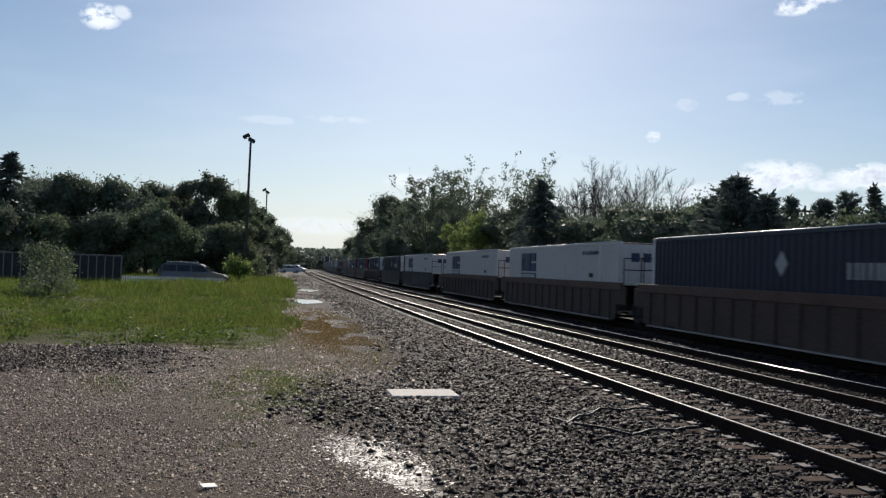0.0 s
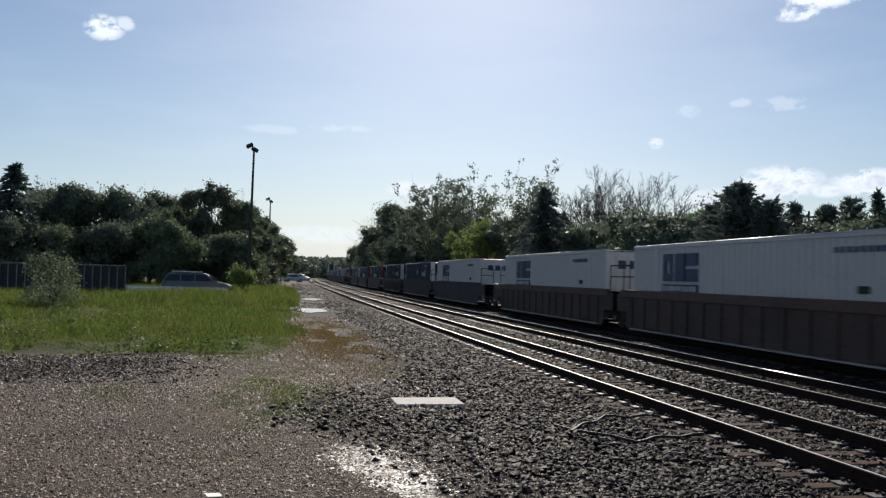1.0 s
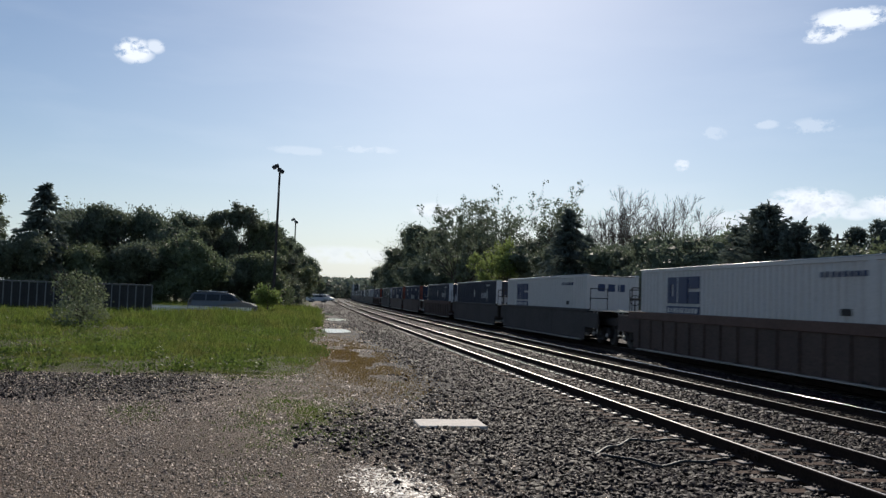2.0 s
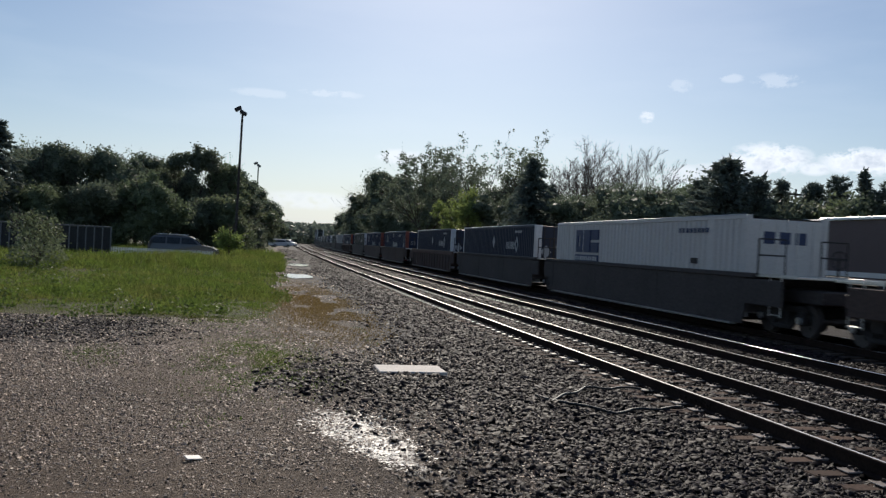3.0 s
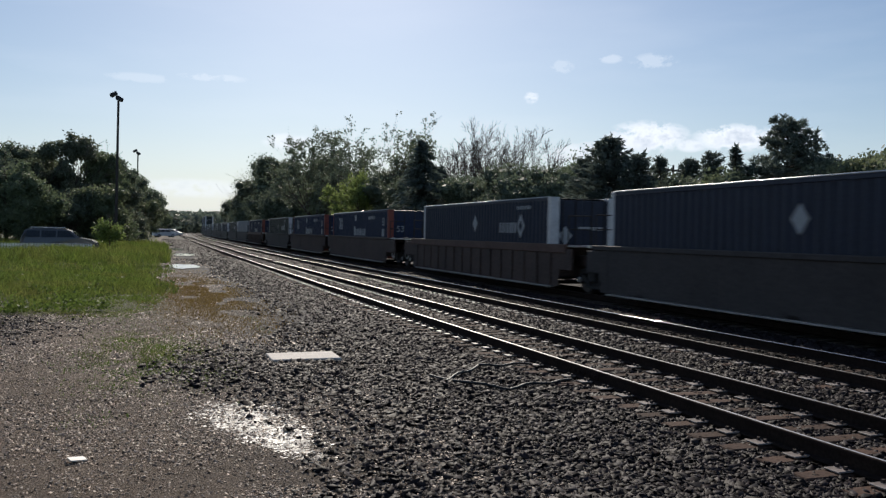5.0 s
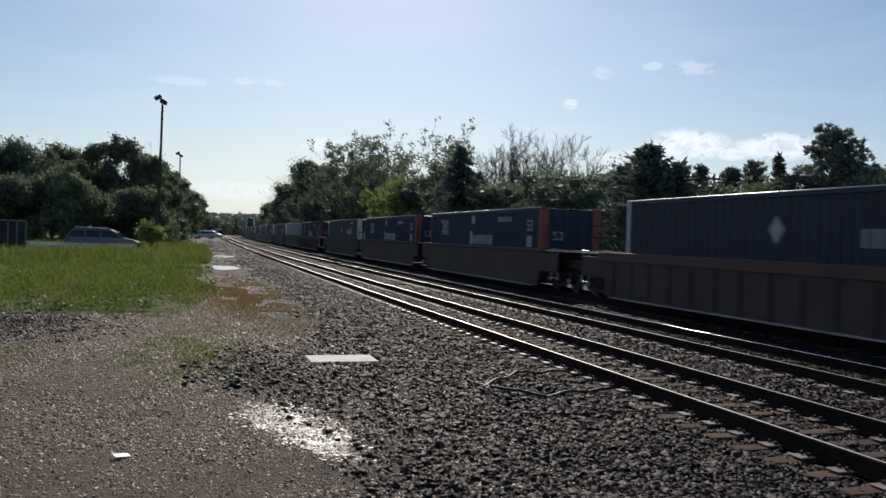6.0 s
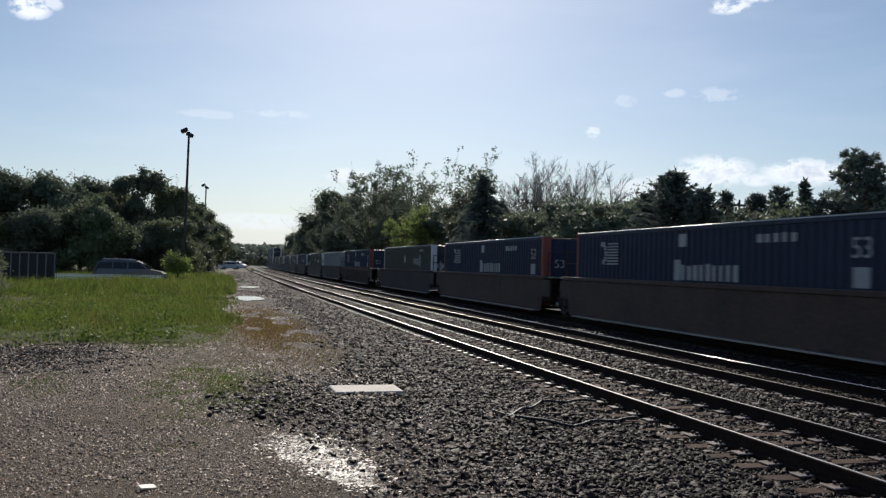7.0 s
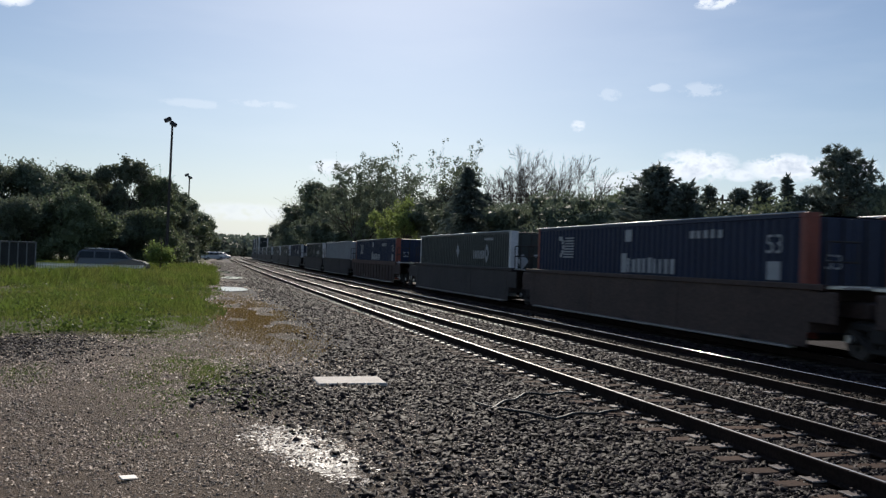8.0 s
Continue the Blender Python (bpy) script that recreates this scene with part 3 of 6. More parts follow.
def corrugated(bm, length, z0, z1, depth, pitch, mat, x, out):
    """A pressed steel side along Y, at x, that faces out (-1 or 1)."""
    n = int(length / pitch)
    p = length / n
    pts = []
    for k in range(n):
        y = -length / 2 + k * p
        pts += [(y, 0), (y + p * 0.34, 0), (y + p * 0.5, depth), (y + p * 0.84, depth)]
    pts.append((length / 2, 0))
    lo = [bm.verts.new((x - out * d, y, z0)) for y, d in pts]
    hi = [bm.verts.new((x - out * d, y, z1)) for y, d in pts]
    for k in range(len(pts) - 1):
        q = (lo[k], lo[k + 1], hi[k + 1], hi[k])
        f = bm.faces.new(q if out > 0 else q[::-1])
        f.material_index = mat


def letter_bars(thing, mat, x, y0, y1, z0, z1, n, rng, name="letter"):
    """A word drawn as plain upright bars on a side that faces -X; y0 is the start (farther) end."""
    step = (y1 - y0) / n
    for k in range(n):
        bm = bmesh.new()
        w = step * rng.uniform(0.45, 0.72)
        h = (z1 - z0) * rng.uniform(0.85, 1.0)
        a, b = sorted((y0 + k * step, y0 + k * step + w))
        box(bm, x - 0.006, x + 0.004, a, b, z0, z0 + h)
        part(name, bm, M[mat], thing)


def text_mesh(name, words, size, mat):
    cu = bpy.data.curves.new(name, "FONT")
    cu.body, cu.size, cu.extrude, cu.align_x = words, size, 0.004, "CENTER"
    ob = new(name, cu)
    dg = bpy.context.evaluated_depsgraph_get()
    me = bpy.data.meshes.new_from_object(ob.evaluated_get(dg))
    bpy.data.objects.remove(ob)
    me.materials.clear()
    me.materials.append(mat)
    return me


EMBLEM_SHAPES = [  # plain bold blocks: along, up, from the far lower corner of each
    [(0.0, 0.76, 0.0, 0.26), (0.0, 0.26, 0.26, 0.69), (0.5, 0.76, 0.26, 0.69), (0.0, 0.76, 0.69, 0.95)],
    [(0.04, 0.76, 0.0, 0.95)],
    [(0.04, 0.80, 0.0, 0.42), (0.04, 0.80, 0.53, 0.95)]]


def container(paint, style, label, length=BOX_L):
    """A 53 ft domestic container; its origin is under its middle, its doors face -Y."""
    rng = random.Random(style)
    thing = empty("container", Matrix(), label, "container", "containers on the train")
    L2, W2, H = length / 2, BOX_W / 2, BOX_H
    mat = M[paint]
    post = M["post_white"] if style in ("bare_posts", "diamond") else (M["orange"] if style == "words" else mat)
    bm = bmesh.new()
    corrugated(bm, length - 0.36, 0.16, H - 0.12, 0.06, 0.32, 0, -W2 + 0.012, -1)
    part("side_panel", bm, mat, thing)
    bm = bmesh.new()
    corrugated(bm, length - 0.36, 0.16, H - 0.12, 0.06, 0.32, 0, W2 - 0.012, 1)
    part("side_panel", bm, mat, thing)
    for x in (-1, 1):
        bm = bmesh.new()
        a, b = (W2 - 0.07, W2) if x > 0 else (-W2, -W2 + 0.07)
        box(bm, a, b, -L2 + 0.18, L2 - 0.18, 0, 0.16, bevel=0.01)
        part("bottom_rail", bm, mat, thing)
        bm = bmesh.new()
        box(bm, a, b, -L2 + 0.18, L2 - 0.18, H - 0.12, H, bevel=0.012)
        part("top_rail", bm, mat, thing)
        for y in (-1, 1):
            bm = bmesh.new()
            ya, yb = (L2 - 0.18, L2) if y > 0 else (-L2, -L2 + (0.18 if post is mat else 0.26))
            deep = 0.16 if post is mat or y > 0 else 0.34
            a, b = (W2 - deep, W2 + 0.004) if x > 0 else (-W2 - 0.004, -W2 + deep)
            box(bm, a, b, ya, yb, 0, H, bevel=0.015)
            for z in (0.0, H - 0.13):
                box(bm, a - 0.005, b + 0.005, ya - 0.005, yb + 0.005, z, z + 0.13, bevel=0.01)
            part("corner_post", bm, post, thing)
        if style == "block":      # intermediate lifting posts, 40 ft apart
            for y in (-6.1, 6.1):
                bm = bmesh.new()
                a, b = (W2 - 0.02, W2 + 0.006) if x > 0 else (-W2 - 0.006, -W2 + 0.02)
                box(bm, a, b, y - 0.12, y + 0.12, 0.05, H - 0.02, bevel=0.006)
                part("lifting_post", bm, mat, thing)
    for x in (-1, 1):             # bright round tube added along each top edge to draw the sunlit rim
        bm = bmesh.new()
        tube(bm, (x * (W2 - 0.012), -L2 + 0.12, H + 0.002), (x * (W2 - 0.012), L2 - 0.12, H + 0.002), 0.022, sides=12)
        part("roof_edge", bm, M["galv"], thing, smooth=True)
    bm = bmesh.new()
    n = 40                        # roof sheet with shallow cross ribs
    edge = [(-L2 + 0.18 + (length - 0.36) * (k + e) / n, H - 0.04 + (0.02 if k % 2 else 0.0)) for k in range(n) for e in (0.15, 0.85)]
    rows = [[bm.verts.new((x, y, z)) for y, z in edge] for x in (-W2 + 0.06, W2 - 0.06)]
    under = [[bm.verts.new((x, y, H - 0.08)) for y, z in edge] for x in (-W2 + 0.06, W2 - 0.06)]
    for k in range(len(edge) - 1):
        bm.faces.new((rows[0][k], rows[1][k], rows[1][k + 1], rows[0][k + 1]))
        bm.faces.new((under[0][k], under[0][k + 1], under[1][k + 1], under[1][k]))
        for i in (0, 1):
            bm.faces.new((rows[i][k], rows[i][k + 1], under[i][k + 1], under[i][k]))
    part("roof", bm, mat, thing)
    bm = bmesh.new()
    box(bm, -W2 + 0.1, W2 - 0.1, -L2 + 0.1, L2 - 0.1, 0.02, 0.14)
    part("floor", bm, M["truck_steel"], thing)
    bm = bmesh.new()              # far end wall, ribbed
    box(bm, -W2 + 0.14, W2 - 0.14, L2 - 0.1, L2 - 0.05, 0.05, H - 0.04)
    for k in range(7):
        x = -W2 + 0.3 + k * (BOX_W - 0.6) / 6
        box(bm, x - 0.06, x + 0.06, L2 - 0.06, L2 - 0.02, 0.15, H - 0.15)
    part("end_wall", bm, mat, thing)
    for side in (-1, 1):          # door leaves with locking bars
        bm = bmesh.new()
        a, b = (0.005, W2 - 0.15) if side > 0 else (-W2 + 0.15, -0.005)
        box(bm, a, b, -L2 + 0.03, -L2 + 0.08, 0.1, H - 0.1, bevel=0.008)
        door = part("door", bm, mat, thing)
        for u in (0.28, 0.72):
            bm = bmesh.new()
            x = a + (b - a) * u
            tube(bm, (x, -L2 + 0.005, 0.12), (x, -L2 + 0.005, H - 0.12), 0.02, sides=6)
            box(bm, x - 0.18, x + 0.02, -L2 - 0.015, -L2 + 0.02, 1.1, 1.16)
            part("locking_bar", bm, M["galv"] if style == "block" else M["truck_steel"], door)
    X = -W2 - 0.006
    if style == "block":          # dark square emblem at the far end of the side, repeated small on the doors
        for k, shape in enumerate(EMBLEM_SHAPES):
            bm = bmesh.new()
            for ya, yb, za, zb in shape:
                box(bm, X - 0.006, X + 0.05, 5.55 - k * 0.86 - yb, 5.55 - k * 0.86 - ya, 1.62 + za, 1.62 + zb)
            part("emblem_shape", bm, M["mark_navy"], thing, "bold dark blue emblem shape")
        bm = bmesh.new()
        box(bm, X - 0.004, X + 0.05, 3.0, 5.6, 1.24, 1.52)
        e = part("emblem_panel", bm, M["mark_navy"], thing, "dark blue panel with pale bars")
        letter_bars(e, "white_box", X - 0.004, 5.5, 3.05, 1.29, 1.47, 10, rng, "pale_bar")
        for k in range(3):
            bm = bmesh.new()
            box(bm, -0.75 + k * 0.5, -0.4 + k * 0.5, -L2 + 0.005, -L2 + 0.02, 2.1, 2.45, bevel=0.002)
            part("door_letter", bm, M["mark_navy"], thing)
        letter_bars(thing, "mark_navy", X, -4.0, -6.0, 2.4, 2.56, 8, rng, "number_bar")
        bm = bmesh.new()
        box(bm, X - 0.02, X + 0.02, -5.3, -4.9, 1.42, 1.6)
        part("vent_cover", bm, M["truck_steel"], thing)
    if style in ("diamond", "bare_posts"):
        bm = bmesh.new()
        v = [bm.verts.new((X + 0.01, y, z)) for y, z in ((0.33, 2.0), (0.05, 2.35), (-0.23, 2.0), (0.05, 1.65))]
        w = [bm.verts.new((q.co.x - 0.012, q.co.y, q.co.z)) for q in v]
        bm.faces.new(w)
        for k in range(4):
            bm.faces.new((v[k], v[(k + 1) % 4], w[(k + 1) % 4], w[k]))
        part("diamond_placard", bm, M["letter"], thing)
        for k, (dy, wd) in enumerate(((0.0, 0.06), (0.3, 0.06), (0.55, 0.06), (0.85, 0.07), (1.15, 0.07), (1.4, 0.07), (1.7, 0.08))):
            y = -2.75 - dy * 0.88
            bm = bmesh.new()
            box(bm, X - 0.004, X + 0.006, y - wd, y + wd, 1.62, 2.02, bevel=0.002)
            part("letter", bm, M["letter"], thing)
        bm = bmesh.new()
        rings = [[bm.verts.new((X - 0.004, -4.75 + r * 0.36 * math.cos(q * math.pi / 2), 1.88 + r * 0.46 * math.sin(q * math.pi / 2))) for q in range(4)] for r in (1.0, 0.5)]
        back = [[bm.verts.new((X + 0.006, v.co.y, v.co.z)) for v in ring] for ring in rings]
        for q in range(4):
            p = (q + 1) % 4
            bm.faces.new((rings[0][q], rings[0][p], rings[1][p], rings[1][q]))
            bm.faces.new((rings[0][q], back[0][q], back[0][p], rings[0][p]))
            bm.faces.new((rings[1][q], rings[1][p], back[1][p], back[1][q]))
        part("ring_emblem", bm, M["letter"], thing, "white diamond outline emblem")
        letter_bars(thing, "letter", X, -4.4, -5.7, 2.5, 2.64, 8, rng, "number_bar")
        bm = bmesh.new()
        v = [bm.verts.new((x, -L2 + 0.012, z)) for x, z in ((-1.0, 1.55), (-0.72, 1.2), (-0.44, 1.55), (-0.72, 1.9))]
        bm.faces.new(v)
        box(bm, -0.2, 0.75, -L2 + 0.01, -L2 + 0.02, 1.75, 1.87)
        part("door_placard", bm, M["letter"], thing)
    if style == "words":
        letter_bars(thing, "letter", X, 0.45, -2.5, 1.32, 1.8, 9, rng)
        bm = bmesh.new()
        box(bm, X - 0.006, X + 0.004, 0.5, 0.85, 1.30, 1.92)
        part("letter", bm, M["letter"], thing)
        for k in range(8):
            bm = bmesh.new()
            z = 1.75 + k * 0.1
            box(bm, X - 0.006, X + 0.004, 4.6, 5.5 - 0.02 * k, z, z + 0.05)
            part("emblem_stripe", bm, M["letter"], thing)
        bm = bmesh.new()
        for k in range(6):
            a = k * 0.62 + 1.3
            box(bm, X - 0.006, X + 0.004, 5.8 + 0.25 * math.cos(a) - 0.08, 5.8 + 0.25 * math.cos(a) + 0.08, 2.15 + 0.33 * math.sin(a) - 0.08, 2.15 + 0.33 * math.sin(a) + 0.08)
        part("emblem_bow", bm, M["letter"], thing, "white curved emblem")
        bm = bmesh.new()
        box(bm, X - 0.006, X + 0.004, 0.2, 0.62, 2.3, 2.68)
        part("data_plate", bm, M["letter"], thing)
        letter_bars(thing, "letter", X, -3.2, -4.9, 2.35, 2.6, 5, rng, "number_bar")
        bm = bmesh.new()
        box(bm, X - 0.006, X + 0.004, -7.15, -6.65, 1.3, 1.75)
        part("data_plate", bm, M["letter"], thing)
        me = text_mesh("size_mark", "53", 0.66, M["letter"])
        ob = part("size_mark", me, None, thing)
        ob.matrix_local = Matrix(((0, 0, -1, X + 0.002), (-1, 0, 0, -6.9), (0, 1, 0, 1.95), (0, 0, 0, 1)))
        ob = part("door_size_mark", text_mesh("size_mark", "53", 0.5, M["letter"]), None, thing)
        ob.matrix_local = Matrix(((1, 0, 0, -0.55), (0, 0, -1, -L2 + 0.02), (0, 1, 0, 1.6), (0, 0, 0, 1)))
    return thing


WELL_TOP, WELL_LOW = RAIL_TOP + 1.62, RAIL_TOP + 0.13
UNIT = 19.0                       # from truck to truck of one well


def wheelset_mesh():
    bm = bmesh.new()
    tube(bm, (-1.05, 0, 0), (1.05, 0, 0), 0.08, sides=10)
    for s in (-1, 1):
        tube(bm, (s * 0.70, 0, 0), (s * 0.82, 0, 0), 0.42, sides=28)
        tube(bm, (s * 0.68, 0, 0), (s * 0.705, 0, 0), 0.455, sides=28)
        for k in range(3):
            a = k * 2.094
            tube(bm, (s * 0.82, 0.22 * math.cos(a), 0.22 * math.sin(a)), (s * 0.835, 0.22 * math.cos(a), 0.22 * math.sin(a)), 0.05, sides=6, mat=1)
        tube(bm, (s * 0.82, 0, 0), (s * 1.0, 0, 0), 0.12, sides=12, mat=1)
    return mesh_of("wheelset", bm, [M["wheel_tread"], M["truck_steel"]])


WHEELSET = wheelset_mesh()


def truck(parent, y):
    """A two-axle truck: bolster and two side frames; its wheels turn."""
    bm = bmesh.new()
    box(bm, -1.15, 1.15, -0.22, 0.22, 0.42, 0.78, bevel=0.04)
    t = part("truck", bm, M["truck_steel"], parent)
    t.location = (0, y, RAIL_TOP)
    for s in (-1, 1):
        bm = bmesh.new()
        x0, x1 = s * 0.98 - 0.08, s * 0.98 + 0.08
        box(bm, x0, x1, -0.95, 0.95, 0.66, 0.82, bevel=0.03)
        box(bm, x0, x1, -0.42, 0.42, 0.2, 0.32, bevel=0.03)
        for d in (-1, 1):
            tube(bm, (s * 0.98, d * 0.85, 0.68), (s * 0.98, d * 0.38, 0.26), 0.08, sides=6)
            box(bm, x0 - 0.01, x1 + 0.03, d * 0.89 - 0.13, d * 0.89 + 0.13, 0.34, 0.7, bevel=0.04)
            box(bm, x0, x1, d * 0.3 - 0.06, d * 0.3 + 0.06, 0.3, 0.7)
        part("side_frame", bm, M["truck_steel"], t)
        for k in (-0.13, 0, 0.13):
            bm = bmesh.new()
            tube(bm, (s * 0.98, k, 0.32), (s * 0.98, k, 0.62), 0.06, sides=8)
            part("spring", bm, M["truck_steel"], t)
        for d in (-1, 1):
            bm = bmesh.new()
            tube(bm, (s * 1.05, d * 0.89, 0.46), (s * 1.13, d * 0.89, 0.46), 0.1, 0.085, sides=10)
            part("bearing_cap", bm, M["galv"], t, "bright metal bearing end cap")
    for d in (-1, 1):
        w = part("wheelset", WHEELSET, None, t)
        w.location = (0, d * 0.89, 0.455)
    return t


def well_car(paint, band, ribs, label, end_near, end_far):
    """One well: deep plate sides, end platforms and a truck at its far end (and near end of the set)."""
    car = empty("well_car", Matrix(), label, "railway well car", "well cars of the train")
    W = 1.48
    h = 8.35                      # half length of the deep sides
    for s in (-1, 1):
        bm = bmesh.new()
        a, b = sorted((s * W, s * (W - 0.02)))
        box(bm, a, b, -h, h, WELL_LOW + 0.06, WELL_TOP - 0.02)
        side = part("side_plate", bm, M[paint], car)
        bm = bmesh.new()
        a, b = sorted((s * (W + 0.05), s * (W - 0.12)))
        box(bm, a, b, -h - 0.5, h + 0.5, WELL_TOP - (0.3 if band else 0.14), WELL_TOP, bevel=0.02)
        part("top_chord", bm, M["well_band"] if band else M[paint], side)
        # bottom flange, its sunlit line given by a pale colour
        bm = bmesh.new()
        a, b = sorted((s * (W + 0.10), s * (W - 0.14)))
        box(bm, a, b, -h + 0.5, h - 0.5, WELL_LOW, WELL_LOW + 0.05, bevel=0.008)
        part("bottom_flange", bm, M["flange"], side, "lower flange, coloured pale as its sunlit edge")
        if ribs:
            for k in range(15):
                bm = bmesh.new()
                y = -h + 0.6 + k * (2 * h - 1.2) / 14
                a, b = sorted((s * W, s * (W + 0.055)))
                box(bm, a, b, y - 0.06, y + 0.06, WELL_LOW + 0.07, WELL_TOP - 0.3, bevel=0.01)
                part("side_post", bm, M[paint], side)
        else:
            for y in (-h + 0.35, h - 0.35, -2.8, 2.8):
                bm = bmesh.new()
                a, b = sorted((s * W, s * (W + 0.012)))
                box(bm, a, b, y - 0.12, y + 0.12, WELL_LOW + 0.1, WELL_TOP - 0.16, bevel=0.008)
                part("side_post", bm, M[paint], side)
    for k in (-6.1, 0, 6.1):
        bm = bmesh.new()
        box(bm, -W, W, k - 0.2, k + 0.2, WELL_LOW + 0.02, WELL_LOW + 0.14)
        part("floor_beam", bm, M["truck_steel"], car)
    for d, out in ((-1, end_near), (1, end_far)):
        reach = 9.5 if not out else 11.0
        bm = bmesh.new()
        ya, yb = sorted((d * h, d * (h + 0.06)))
        box(bm, -W, W, ya, yb, WELL_LOW + 0.4, WELL_TOP - 0.1)
        part("bulkhead", bm, M[paint], car)
        bm = bmesh.new()
        ya, yb = sorted((d * h, d * reach))
        box(bm, -0.9, 0.9, ya, yb, RAIL_TOP + 0.9, RAIL_TOP + 1.25, bevel=0.03)
        for s in (-1, 1):         # sloping side shears down to the platform
            a, b = sorted((s * W, s * (W - 0.1)))
            ya, yb = sorted((d * h, d * (h + (0.9 if not out else 1.8))))
            box(bm, a, b, ya, yb, RAIL_TOP + 0.75, WELL_TOP - 0.16, bevel=0.03)
        part("end_sill", bm, M[paint], car)
        bm = bmesh.new()
        ya, yb = sorted((d * (h + 0.05), d * (h + (1.0 if not out else 2.3))))
        box(bm, -1.42, 1.42, ya, yb, WELL_TOP - 0.09, WELL_TOP - 0.045)
        for k in range(5):
            x = -1.3 + k * 0.65
            box(bm, x - 0.02, x + 0.02, ya, yb, WELL_TOP - 0.045, WELL_TOP - 0.02)
        part("walkway_grating", bm, M["galv"], car, "bright worn metal end walkway")
        for xa, xb in ((-1.38, -0.55), (0.55, 1.38)):
            bm = bmesh.new()
            for x in (xa, xb):
                tube(bm, (x, d * (h + 0.5), WELL_TOP - 0.05), (x, d * (h + 0.5), WELL_TOP + 0.95), 0.022, sides=6)
            for z in (0.5, 0.95):
                tube(bm, (xa, d * (h + 0.5), WELL_TOP + z), (xb, d * (h + 0.5), WELL_TOP + z), 0.022, sides=6)
            part("hand_rail", bm, M["truck_steel"], car)
        if out:
            bm = bmesh.new()
            tube(bm, (0, d * reach, RAIL_TOP + 0.88), (0, d * (reach + 0.4), RAIL_TOP + 0.88), 0.09, sides=8)
            box(bm, -0.16, 0.16, min(d * (reach + 0.35), d * (reach + 0.62)), max(d * (reach + 0.35), d * (reach + 0.62)), RAIL_TOP + 0.72, RAIL_TOP + 1.04, bevel=0.04)
            part("coupler", bm, M["truck_steel"], car)
            bm = bmesh.new()
            for k in range(5):
                z = RAIL_TOP + 0.55 + k * 0.27
                tube(bm, (-1.46, d * (h + 1.25), z), (-1.46, d * (h + 1.75), z), 0.014, sides=6)
            for k in (1.25, 1.75):
                tube(bm, (-1.46, d * (h + k), RAIL_TOP + 0.5), (-1.46, d * (h + k), WELL_TOP), 0.014, sides=6)
            part("ladder", bm, M["galv"], car)
            bm = bmesh.new()
            rim = [(0.45 + 0.24 * math.cos(q * 0.5236), d * (h + 1.42), WELL_TOP + 0.45 + 0.24 * math.sin(q * 0.5236)) for q in range(12)]
            for q in range(12):
                tube(bm, rim[q], rim[(q + 1) % 12], 0.018, sides=5)
                if q % 3 == 0:
                    tube(bm, (0.45, d * (h + 1.42), WELL_TOP + 0.45), rim[q], 0.014, sides=5)
            tube(bm, (0.45, d * (h + 1.4), WELL_TOP - 0.05), (0.45, d * (h + 1.4), WELL_TOP + 0.45), 0.03, sides=6)
            part("brake_wheel", bm, M["truck_steel"], car)
    truck(car, 9.5)
    if end_near:
        truck(car, -9.5)
    return car


def build_train():
    kinds = {
        "white": ("white_box", "block", "white corrugated container with dark blue emblem in a well car"),
        "navy": ("navy_box", "diamond", "dark navy container with pale corner posts and white diamond placard"),
        "short": ("navy_box", "diamond", "dark navy shorter container with pale corner posts", 14.63),
        "blue": ("blue_box", "words", "blue corrugated container with orange corner posts and white lettering"),
        "black": ("black_box", "bare_posts", "black green container with pale corner posts in a well car"),
        "grey": ("grey_box", "plain", "plain grey container in a well car"),
    }
    wells = {"band": ("well_brown", True, True, "brown ribbed well car with tan top chord"), "flat": ("well_grey", False, False, "grey brown smooth sided well car"),
             "brown": ("well_brown", False, False, "dark brown smooth sided well car")}
    order = [  # near end of each container along the track at the start, its kind, its well, ends of a coupled set
        (-6.4, "navy", "band", True, False), (12.85, "navy", "band", False, False), (32.15, "white", "band", False, False), (51.2, "white", "band", False, True),
        (74.05, "white", "flat", True, False), (93.5, "navy", "flat", False, False), (113.8, "short", "band", False, True),
        (135.4, "blue", "brown", True, False), (155.0, "blue", "brown", False, False), (174.3, "black", "flat", False, True),
        (197.4, "blue", "band", True, False), (216.6, "grey", "flat", False, False), (235.8, "black", "flat", False, True)]
    s = 258.9
    for k in range(3):
        for n in range(3):
            order.append((s + 19.2 * n, "navy" if k + n == 4 else ("navy", "black", "black")[(k + n) % 3], "flat", n == 0, n == 2))
        s += 61.5
    made_box, made_car = {}, {}
    for s, kind, well, near, far in order:
        mid = s + (14.63 if kind == "short" else BOX_L) / 2
        key = (well, near, far)
        m = pose(TRAIN_X + bend(mid), mid, 0)
        if key in made_car:
            car = copy_thing(made_car[key], m)
        else:
            car = made_car[key] = well_car(*wells[well], near, far)
            car.matrix_basis = m
        m = pose(TRAIN_X + bend(mid), mid, FLOOR_Z)
        if kind in made_box:
            crate = copy_thing(made_box[kind], m)
        else:
            crate = made_box[kind] = container(*kinds[kind])
            crate.matrix_basis = m
        MOVING.append((car, mid, 0.0))
        MOVING.append((crate, mid, FLOOR_Z))
        if s > 380:               # the last wells carry two
            upper = copy_thing(made_box[kind], pose(TRAIN_X + bend(mid), mid, FLOOR_Z + BOX_H + 0.02))
            MOVING.append((upper, mid, FLOOR_Z + BOX_H + 0.02))


build_train()

